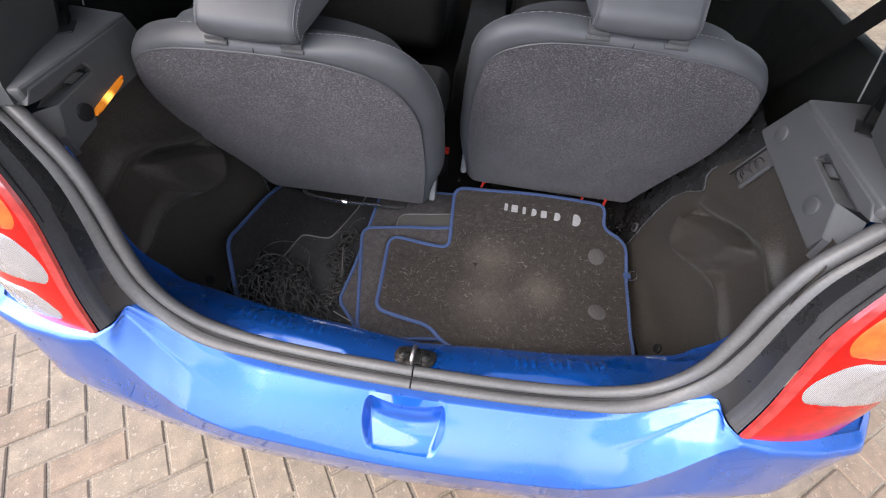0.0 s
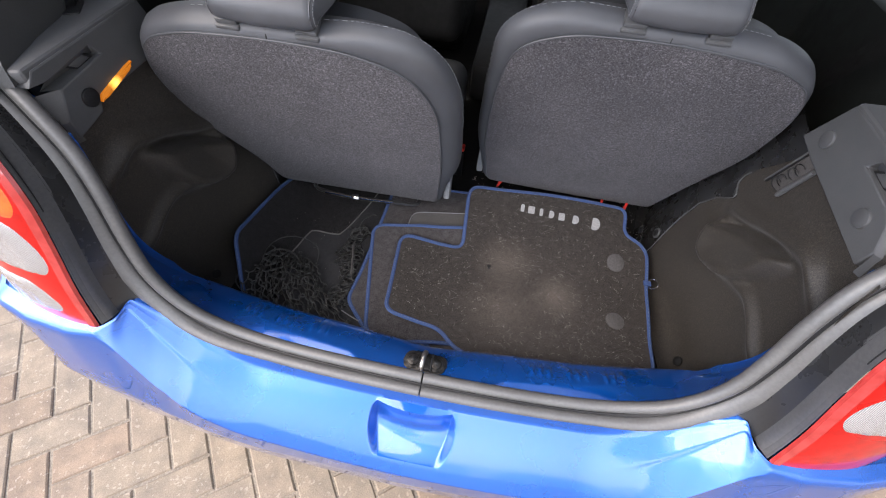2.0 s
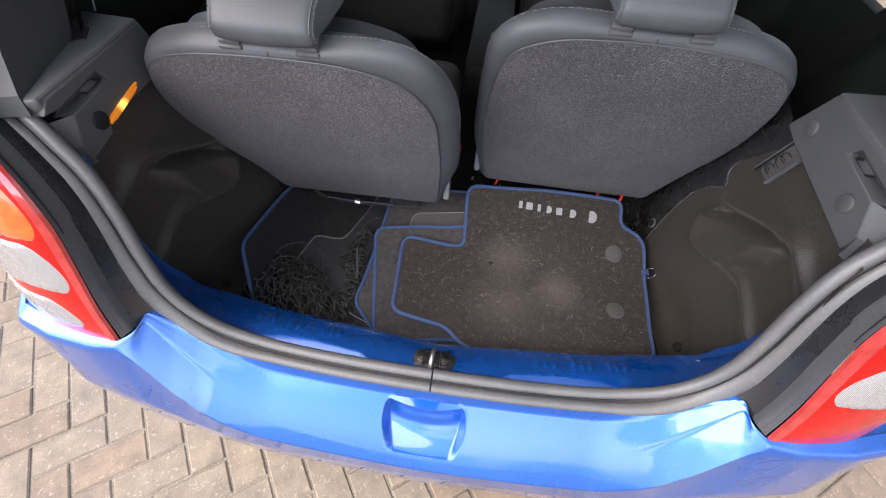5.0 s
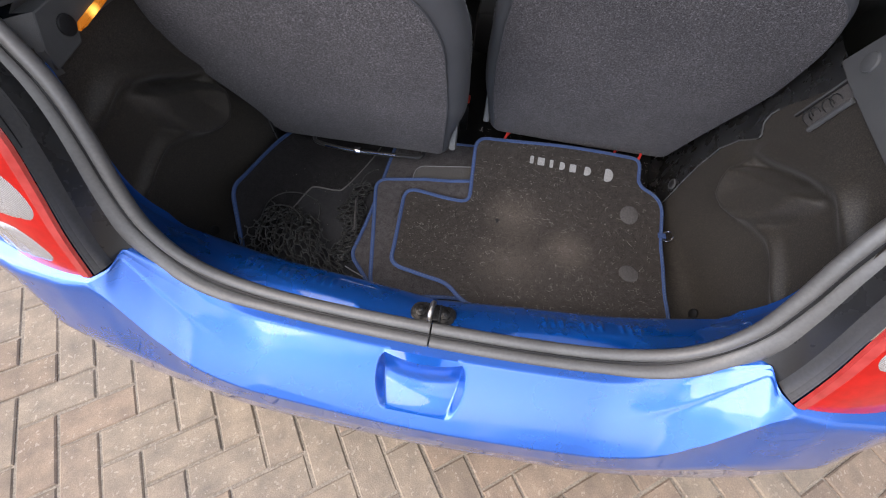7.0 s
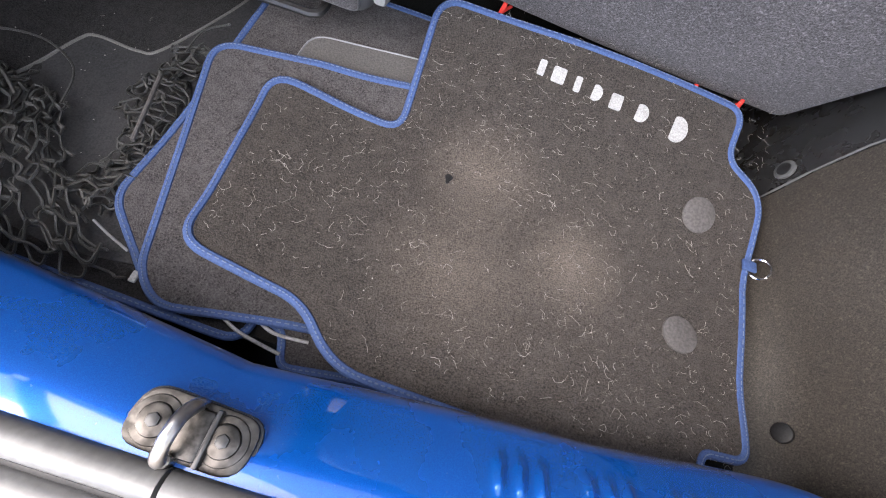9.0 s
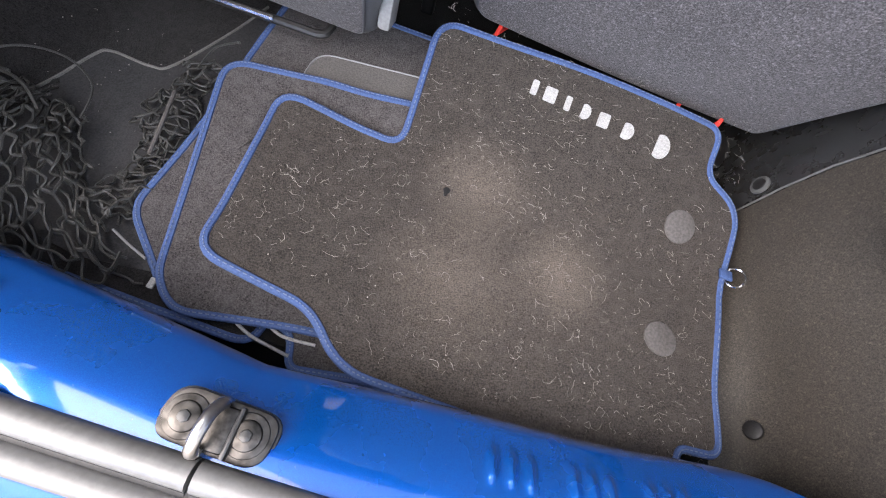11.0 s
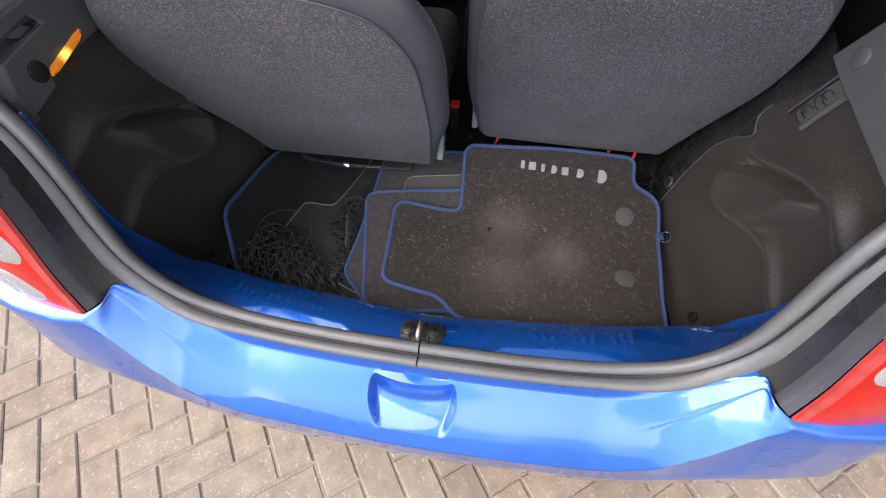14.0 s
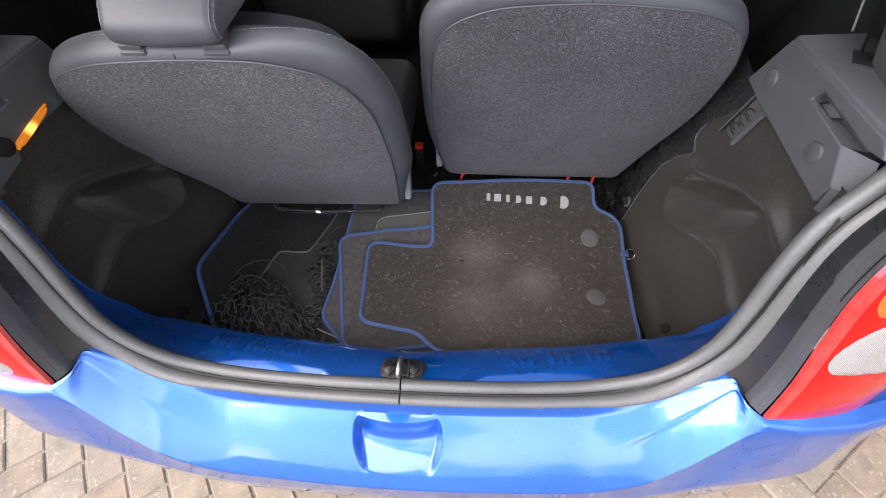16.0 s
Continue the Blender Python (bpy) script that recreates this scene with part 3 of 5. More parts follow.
gate_rows = [[(x * w, y, z - 0.03 * x * x) for x in np.linspace(-1, 1, 9)] for y, z, w in ((0.43, 1.47, 0.60), (0.36, 1.53, 0.63), (0.06, 1.76, 0.66), (-0.14, 1.90, 0.64), (-0.26, 1.97, 0.52))]
gate = part("tailgate", loft(gate_rows[2:]), PAINT, car, "raised blue tailgate over the boot")
part("inner_trim", loft([[(p[0], p[1] - 0.02, p[2] - 0.045) for p in r] for r in gate_rows[2:]]), GREY_TRIM, gate, "grey plastic inner trim")
part("top_frame", loft(gate_rows[:2]), PAINT, gate)
for sd in (-1, 1):
    part("side_frame", tube([(sd * 0.62, 0.36, 1.50), (sd * 0.65, 0.06, 1.735)], 0.03, 8), PAINT, gate)
# out of view; the dark tint is chosen to cut sky light overhead
part("rear_window", loft([[(p[0] * 0.97, p[1], p[2] - 0.004) for p in r] for r in gate_rows[1:3]]), TINTED, gate, "dark tinted rear window")
bonnet = [[(x * w, y, z - 0.05 * x * x) for x in np.linspace(-1, 1, 11)] for y, z, w in ((2.72, 1.0, 0.72), (3.0, 0.94, 0.72), (3.25, 0.86, 0.68), (3.36, 0.72, 0.62), (3.40, 0.5, 0.62), (3.36, 0.25, 0.6))]
part("bonnet", loft(bonnet), PAINT, car)
part("underbody", block((1.5, 3.3, 0.12), (0, 1.62, 0.30), 0.03), BLACK_TRIM, car)
for sd in (-1, 1):
    for y in (0.52, 2.88):
        wheel = part("wheel", disc(0.20, 0.15, (sd * 0.72, y, 0.285), (0, 90, 0), 32, 0.01), CHROME, car, "alloy wheel")
        ringed = [(sd * 0.72, y + 0.235 * math.cos(a), 0.285 + 0.235 * math.sin(a)) for a in np.linspace(0, 2 * math.pi, 41)[:-1]]
        bm = tube(ringed, 0.05, 10, True)
        for v in bm.verts:
            v.co.x = sd * 0.72 + (v.co.x - sd * 0.72) * 1.6
        part("tyre", bm, BLACK_TRIM, wheel, "black tyre")


def seal_lines(sg):
    """Middle line of the bulb, and rings of the outer lip, which widens up the sides."""
    line = [seal_point(i / 150) for i in range(151)]
    line[0] = line[0] + np.array((0.0015, 0, 0))
    line = mirrored(line, sg)
    bulb, lip, groove = [], [], []
    for p in line:
        k = step01(0.28, 0.49, abs(p[0]))
        w = np.array((0.0, -1.0, 0.0)) * (1 - k) + np.array((sg * 0.88, -0.42, -0.1)) * k
        w /= np.linalg.norm(w)
        up = np.array((0, 0, 1.0)) * (1 - k) + np.array((-sg * 0.35, -0.75, 0.55)) * k
        up = up - w * (up @ w)
        up /= np.linalg.norm(up)
        half = 0.0098 + 0.0062 * k
        mid = p + w * (0.004 + half + 0.004 * k) - up * 0.004
        bulb.append(p - w * 0.0085 + up * 0.003)
        groove.append(p + w * (0.0025 + 0.002 * k) - up * 0.006)
        lip.append([mid + w * half * math.cos(a) + up * 0.0088 * math.sin(a) for a in np.linspace(0, 2 * math.pi, 15)[:-1]])
    return bulb, lip, groove


seal = thing("boot_seal", "dark grey twin-lipped rubber seal round the boot opening", "seal")
# black filler stands in for the dark of the gap where the ends meet
part("joint", block((0.012, 0.040, 0.010), (0, -0.041, 0.684), 0.002), BLACK_TRIM, seal, "black filler in the gap between the seal's ends")
for sd in (-1, 1):
    bulb, lip, groove = seal_lines(sd)
    part("bulb_lip", tube(bulb, 0.0104, 12), RUBBER, seal, "rounded rubber bulb")
    part("outer_lip", loft(lip, True, True), RUBBER, seal, "flatter outer rubber lip")
    # black strip laid in the groove to draw its shade
    part("channel", tube(groove, 0.0075, 8), BLACK_TRIM, seal, "black strip standing for shade in the groove between the lips")


def tail_lamp(side):
    lamp = thing("tail_lamp", "red tail lamp with orange and clear sections", "tail lamp", "tail lamps")

    def at(u, v, proud=0.0):
        e = light_edge(v)
        z = e[2]
        y0 = e[1]
        # along the corner: across the back, then forward along the wing
        plan = [(e[0], y0), (0.60 + 0.15 * (e[0] - 0.54), y0 + 0.004), (0.68, y0 + 0.022), (0.742, y0 + 0.062), (0.778, y0 + 0.14), (0.80, y0 + 0.26)]
        p = smooth_pick(plan, u * 5)
        bulge = 0.012 * math.sin(math.pi * min(1, u * 1.6 + 0.02)) * math.sin(math.pi * min(1, 0.12 + v * 0.9)) + proud
        n = np.array((0.35 + 0.6 * u, -1.0 + 0.8 * u))
        n = n / np.linalg.norm(n)
        return (side * (p[0] + n[0] * bulge), p[1] + n[1] * bulge, z + 0.15 * bulge)
    part("red_lens", loft([[at(u / 24, v / 40) for u in range(25)] for v in range(-2, 41)]), RED_LENS, lamp)

    def patch(name, mat, low, high, ribs, inset=0.0):
        """A lens between two heights that narrows to a rounded tip at its inner end."""
        rows = []
        for j in range(19):
            v = low + (high - low) * j / 18
            start = inset + 0.055 + 0.10 * (j / 18) ** 1.6 + 0.07 * (1 - j / 18) ** 7 + 0.03 * (j / 18) ** 12
            row = []
            for i in range(49):
                u = start + (0.98 - start) * i / 48
                rim = min(1.0, i / 3, (18 - j) / 2, j / 2)
                row.append(at(u, v, -0.001 + 0.0045 * rim + (0.0006 * math.sin(i * 1.6) if ribs and 0 < j < 18 else 0)))
            rows.append(row)
        part(name, loft(rows), mat, lamp)
    part("bezel", loft([[at(u, v / 40, 0.003 if 0 < k < 4 else -0.002) for k, u in enumerate((0.0, 0.004, 0.03, 0.055, 0.06))] for v in range(41)]), DARK_RED, lamp, "darker red border")
    patch("clear_lens", CLEAR_LENS, 0.185, 0.365, True)
    if side < 0:
        patch("reversing_lens", CLEAR_LENS, 0.045, 0.155, True, 0.07)
    patch("orange_lens", AMBER_LENS, 0.37, 0.66, True)
    return lamp


for sd in (-1, 1):
    tail_lamp(sd)


def latch():
    l = thing("striker_latch", "worn steel latch striker bolted on the blue sill", "latch")
    plate = rounded([(-0.043, -0.018, 0.016), (0.036, -0.021, 0.016), (0.039, 0.016, 0.015), (-0.038, 0.019, 0.016)], 5)
    part("gasket", prism(plate * 1.05, 0.681, 0.6845, "z", 0.001), BLACK_STEEL, l, "dark dirty gasket")
    part("base_plate", prism(plate, 0.6835, 0.6885, "z", 0.0015), STEEL, l)
    for x in (-0.024, 0.019):
        part("bolt", disc(0.0105, 0.006, (x, -0.001, 0.690)), STEEL, l)
        part("washer", disc(0.0152, 0.003, (x, -0.001, 0.6885), segs=28, bevel=0.001), STEEL, l)
        part("bolt_socket", disc(0.0045, 0.003, (x, -0.001, 0.6935), segs=6, bevel=0.0005), BLACK_STEEL, l)
    part("loop_seat", block((0.020, 0.030, 0.008), (0.0, -0.002, 0.690), 0.003), STEEL, l)
    part("seat_groove", block((0.0035, 0.034, 0.007), (0.0105, -0.002, 0.6915), 0.001), BLACK_STEEL, l)
    arc = smooth_line([(-0.006, -0.018, 0.686), (-0.006, -0.018, 0.706), (-0.005, -0.008, 0.714), (-0.004, 0.006, 0.712), (-0.003, 0.014, 0.698), (-0.003, 0.015, 0.686)], 24)
    part("loop", tube(arc, 0.0045, 10), BRIGHT_STEEL, l, "polished steel loop")
    return l


latch()

# ---- boot lining ----
tagged(part("floor", prism(np.array([(-0.60, 0.082), (0.60, 0.082), (0.70, 0.5), (0.70, 2.2), (-0.70, 2.2), (-0.70, 0.5)]), 0.48, 0.534, "z"), FLOOR_CARPET), "black carpeted boot floor", "floor", kind="structure")


LIP_Z = [0.53, 0.60, 0.66, 0.716, 0.78, 0.825, 0.850, 0.863, 0.870, 0.882, 0.900, 0.93, 1.02, 1.12]
LIP_Y = [0.452, 0.456, 0.461, 0.460, 0.450, 0.425, 0.400, 0.389, 0.392, 0.412, 0.414, 0.402, 0.335, 0.32]


def lining_x(y, z):
    """Half width of the boot at the lining: the wheel arch leans in towards the seats."""
    lean = max(0.0, 0.050 - 0.14 * (z - 0.60)) * step01(0.15, 0.45, y)
    return 0.556 - 0.042 * math.exp(-(z - 0.535) / 0.028) * (1 - 0.6 * step01(0.2, 0.45, y)) - lean


def side_lining(side):
    """Moulded carpet wall with its wheel-arch hollow and ridges."""
    def ridge(y, z, line, wide):
        best, along = 9.0, 0.0
        for k, ((a, b), (c, d)) in enumerate(zip(line, line[1:])):
            vy, vz = c - a, d - b
            t = min(1, max(0, ((y - a) * vy + (z - b) * vz) / (vy * vy + vz * vz)))
            far = math.hypot(y - a - t * vy, z - b - t * vz)
            if far < best:
                best, along = far, (k + t) / (len(line) - 1)
        return math.exp(-(best / wide) ** 2) * step01(-0.05, 0.3, along) * step01(1.05, 0.7, along)
    upper = [(0.40, 0.835), (0.37, 0.852), (0.347, 0.866), (0.30, 0.890), (0.26, 0.911), (0.22, 0.932), (0.185, 0.949), (0.158, 0.950), (0.130, 0.938), (0.097, 0.922), (0.06, 0.905)]
    lower = [(0.285, 0.765), (0.252, 0.783), (0.216, 0.803), (0.182, 0.811), (0.139, 0.801), (0.108, 0.788), (0.076, 0.777), (0.04, 0.765)]
    rim = [(0.355, 0.826), (0.358, 0.805), (0.350, 0.780), (0.333, 0.760), (0.304, 0.757), (0.262, 0.779), (0.226, 0.818), (0.200, 0.860), (0.188, 0.885), (0.172, 0.928)]
    groove = [(0.352, 0.834), (0.337, 0.844), (0.301, 0.866), (0.267, 0.887), (0.232, 0.906), (0.194, 0.926)]
    brow = [(0.355, 0.826), (0.337, 0.841), (0.301, 0.862), (0.267, 0.882), (0.232, 0.901), (0.194, 0.922), (0.172, 0.928)]
    shape = rim + brow[-2:0:-1]

    upper, lower, rim, groove = (list(map(tuple, smooth_line(v, 22))) for v in (upper, lower, rim, groove))

    def within(y, z):
        odd = False
        for (a, b), (c, d) in zip(shape, shape[1:] + shape[:1]):
            if (b > z) != (d > z) and y < a + (z - b) / (d - b) * (c - a):
                odd = not odd
        return odd

    def gap(y, z, line):
        far = 9.0
        for (a, b), (c, d) in zip(line, line[1:]):
            vy, vz = c - a, d - b
            t = min(1, max(0, ((y - a) * vy + (z - b) * vz) / (vy * vy + vz * vz)))
            far = min(far, math.hypot(y - a - t * vy, z - b - t * vz))
        return far

    def pouch(y, z):
        """A swelling under the upper ridge that ends in a sharp lower rim."""
        far = gap(y, z, rim)
        fade = step01(0.165, 0.225, y) * step01(0.0, 0.016, gap(y, z, brow))
        if within(y, z):
            return fade * (0.4 + 0.6 * math.exp(-far / 0.05) if far > 0.01 else 0.4 + 0.6 * math.exp(-0.2) - 0.12 * (1 - far / 0.01) ** 2)
        return fade * 0.77 * math.exp(-(far / 0.007) ** 1.5)
    rows = []
    for i in range(151):
        row = []
        for j in range(171):
            z = 0.530 + 0.515 * j / 170
            y0 = float(np.interp(z, [0.54, 0.74, 0.82, 0.95, 1.12], [0.085, 0.060, 0.030, 0.050, 0.075] if side < 0 else [0.085, 0.050, 0.018, 0.038, 0.065]))
            y = y0 + (float(np.interp(z, LIP_Z, LIP_Y)) - y0) * i / 150
            x = lining_x(y, z)
            x -= 0.018 * ridge(y, z, upper, 0.016) + 0.013 * ridge(y, z, lower, 0.014) + 0.034 * pouch(y, z)
            x += 0.016 * ridge(y, z, groove, 0.011)
            x += 0.0025 * noise.noise((y * 9, z * 9, 4.0))
            x -= 0.030 * step01(0.035, 0.0, y - y0) * step01(0.66, 0.86, z)
            if i == 150:
                x += 0.012
            row.append((side * x, y, z))
        rows.append(row)
    return loft(rows)


for sd in (-1, 1):
    tagged(part("wall_left" if sd < 0 else "wall_right", side_lining(sd), SIDE_CARPET), "moulded black carpet lining over the wheel arch", "wall", kind="structure")


def side_trim(side):
    t = thing("side_trim", "grained grey plastic shelf support with round plugs" if side > 0 else "grained grey plastic shelf support holding a lit lamp", "trim panel", "side trims")
    dy = 0.0 if side > 0 else -0.018
    if side > 0:
        face = [(0.117, 1.009), (0.318, 1.024), (0.369, 1.031)]
    else:
        face = [(0.104, 1.010), (0.162, 1.018), (0.170, 1.034), (0.352, 1.035)]
    face = np.array(face + [(0.324, 1.117), (0.105, 1.117), (0.088, 1.100), (0.115, 1.0948), (0.218 + dy, 1.1015), (0.229 + dy, 1.085), (0.142 + dy, 1.079), (0.114 + 0.5 * dy, 1.040)])
    part("panel", prism(face, side * 0.548, side * 0.66, "x", 0.003), GREY_TRIM, t, sharp=22)

    def sheet(name, rows, label=""):
        part(name, loft([[(side * x, y, z) for x, y, z in row] for row in rows]), GREY_TRIM, t, label, sharp=15)
    # hinge channel behind the face, closed by a bevelled end
    ridge = [(0.5485, 0.231 + dy, 1.0845), (0.5485, 0.142 + dy, 1.0785)]
    valley = [(0.562, 0.240 + dy, 1.085), (0.563, 0.126 + dy, 1.083)]
    brim = [(0.5495, 0.220 + dy, 1.103), (0.5495, 0.110, 1.0955)]
    sheet("channel_floor", [ridge, [tuple((np.array(a) + b) / 2) for a, b in zip(ridge, valley)], valley])
    sheet("channel_wall", [valley, [tuple((np.array(a) + b) / 2) for a, b in zip(valley, brim)], brim])
    sheet("end_facet", [[(0.5485, 0.1425 + dy, 1.079), (0.5485, 0.113 + 0.5 * dy, 1.038), (0.5485, 0.110, 1.004)], [(0.567, 0.106 + dy, 1.083), (0.570, 0.090 + 0.5 * dy, 1.045), (0.575, 0.085, 0.995)]], "bevelled end of the support")
    ledge = np.array([(0.5495, 0.094), (0.65, 0.062), (0.65, 0.333), (0.5495, 0.326)])
    bm = prism(ledge, 1.102, 1.1225, "z", 0.006, 3)
    if side < 0:
        bmesh.ops.scale(bm, vec=(-1, 1, 1), verts=bm.verts)
    part("ledge", bm, GREY_TRIM, t, sharp=22)
    for y, z in ((0.317, 1.062), (0.167, 1.048)) if side > 0 else ((0.155, 1.047),):
        part("plug", disc(0.014, 0.006, (side * 0.547, y, z), (0, 90, 0), bevel=0.002), GREY_TRIM if side > 0 else BLACK_TRIM, t)
    socket = [(0.222 + dy, 1.0845), (0.206 + dy, 1.0975), (0.190 + dy, 1.0965), (0.171 + dy, 1.0935), (0.188 + dy, 1.0815)]
    part("hinge_socket", prism(np.array(socket), side * 0.5545, side * 0.572, "x", 0.001), BLACK_TRIM, t, "black hinge socket")
    mid = np.mean(socket, axis=0)
    part("hinge_cap", prism(mid + (np.array(socket) - mid) * 0.74, side * 0.5535, side * 0.565, "x", 0.001), GREY_TRIM, t)
    rows = []
    for z in np.linspace(0.532, 1.035, 40):
        y = float(np.interp(z, LIP_Z, LIP_Y))
        x = lining_x(y, z)
        rows.append([(side * (x + d), y + e, z) for d, e in ((0.016, -0.012), (0.004, -0.004), (0.003, 0.006), (0.002, 0.03), (0.008, 0.07), (0.022, 0.13), (0.04, 0.22), (0.06, 0.36))])
    part("lower_trim", loft(rows), JAMB, t, "dark plastic trim beside the seat", sharp=30)
    edge = [(z, float(np.interp(z, LIP_Z, LIP_Y))) for z in np.linspace(0.545, 0.915, 75)]
    part("carpet_lip", tube([(side * (lining_x(y, z) - 0.001), y, z) for z, y in edge], 0.0015, 6), GREY_TRIM, t, "pale edge of the carpet lining")
    if side > 0:
        opening = rounded([(0.366, 0.934, 0.002), (0.330, 1.030, 0.002), (0.290, 1.020, 0.002), (0.316, 0.947, 0.002)], 3)
        part("vent_recess", prism(opening, 0.5535, 0.57, "x", 0.001), BUTTON, t, "dull grey slotted recess")
        # black cord drawn in for the shadow along the recess edge
        part("vent_shadow_line", tube([(0.5525, 0.3645, 0.934), (0.5525, 0.3285, 1.029)], 0.0022, 6), BLACK_TRIM, t)
        part("vent_edge", tube([(0.552, 0.367, 0.933), (0.551, 0.331, 1.028)], 0.0022, 6), GREY_TRIM, t)
        part("vent_bar", tube([(0.551, 0.3165, 0.944), (0.550, 0.291, 1.019)], 0.0045, 8), GREY_TRIM, t)
        for cy, cz in ((0.340, 0.950), (0.334, 0.962), (0.325, 0.985), (0.319, 0.998)):
            rim = [(0.5525 - 0.0015 * math.cos(a), cy + 0.0125 * math.cos(a) - 0.004 * math.sin(a), cz + 0.009 * math.sin(a) + 0.002 * math.cos(a)) for a in np.linspace(-0.75 * math.pi, 0.55 * math.pi, 19)]
            part("slot_edge", tube(rim, 0.0010, 5), JAMB, t)
    part("stud", disc(0.0115, 0.007, (side * 0.541, 0.161, 0.571), (0, side * -66, 0), bevel=0.003), BLACK_TRIM, t, "round black stud")
    part("clip_rim", disc(0.0135, 0.005, (side * 0.5085, 0.482, 0.630), (0, side * -78, 0), bevel=0.002), GREY_TRIM, t, "pale rim of a fixing hole")
    part("clip_hole", disc(0.009, 0.0035, (side * 0.5068, 0.482, 0.6305), (0, side * -78, 0), bevel=0.001), BLACK_TRIM, t)
    # inner pillar and quarter panel
    rings = []
    for z, ring in ((1.105, [(0.558, 0.082), (0.585, 0.160), (0.602, 0.238), (0.650, 0.30), (0.69, 0.30), (0.69, 0.05)]),
                    (1.128, [(0.566, 0.092), (0.588, 0.172), (0.603, 0.248), (0.650, 0.31), (0.69, 0.31), (0.69, 0.05)]),
                    (1.165, [(0.584, 0.125), (0.598, 0.205), (0.607, 0.275), (0.652, 0.34), (0.69, 0.34), (0.69, 0.08)]),
                    (1.27, [(0.608, 0.215), (0.615, 0.295), (0.622, 0.37), (0.658, 0.43), (0.69, 0.44), (0.69, 0.16)]),
                    (1.44, [(0.620, 0.335), (0.626, 0.42), (0.632, 0.50), (0.66, 0.57), (0.69, 0.60), (0.69, 0.33)])):
        rings.append([(side * x, y, z) for x, y in ring])
    part("pillar_trim", loft(rings, True, True), PILLAR, t, "dark grey pillar trim", sharp=25)
    strap = smooth_line([(0.598, 0.262, 1.112), (0.612, 0.300, 1.155), (0.634, 0.375, 1.24), (0.648, 0.47, 1.37)], 10)
    bm = loft([[(side * (x - 0.004), y - 0.010, z + 0.004), (side * (x + 0.012), y + 0.014, z - 0.004)] for x, y, z in strap])
    bmesh.ops.solidify(bm, geom=bm.faces[:], thickness=0.002)
    part("belt_strap", bm, BELT_AND_SHADE, t, "black belt strap through a slot")
    part("belt_slot", block((0.022, 0.040, 0.004), (side * 0.600, 0.258, 1.1225), 0.001, (0, 0, side * -28)), BLACK_TRIM, t)
    part("strap_rail", tube([(side * 0.628, 0.336, 1.121), (side * 0.640, 0.388, 1.19), (side * 0.650, 0.48, 1.32)], 0.0015, 6), GREY_BRACKET, t, "pale edge of the belt guide")
    part("quarter_panel", block((0.03, 0.72, 0.65), (side * 0.688, 0.43, 0.825), 0.006), CABIN, t)
    return t


for sd in (-1, 1):
    side_trim(sd)


def boot_lamp():
    l = thing("boot_lamp", "small lit amber courtesy lamp in the trim", "lamp")
    lens = rounded([(0.166, 1.0330, 0.0015), (0.180, 1.0325, 0.003), (0.241, 1.0430, 0.003), (0.252, 1.0530, 0.0015), (0.238, 1.0525, 0.003), (0.172, 1.0420, 0.003)], 3)
    part("lens", prism(lens, -0.556, -0.5435, "x", 0.0018), BULB, l, "glowing amber lens")
    for d in (0.28, 0.5, 0.72):
        a, b = (0.170, 1.0335 + 0.009 * d), (0.250, 1.0455 + 0.007 * d)
        part("lens_rib", tube([(-0.5436, a[0] + 0.004, a[1]), (-0.5436, b[0] - 0.004, b[1])], 0.0007, 5), BULB, l)
    return l


boot_lamp()


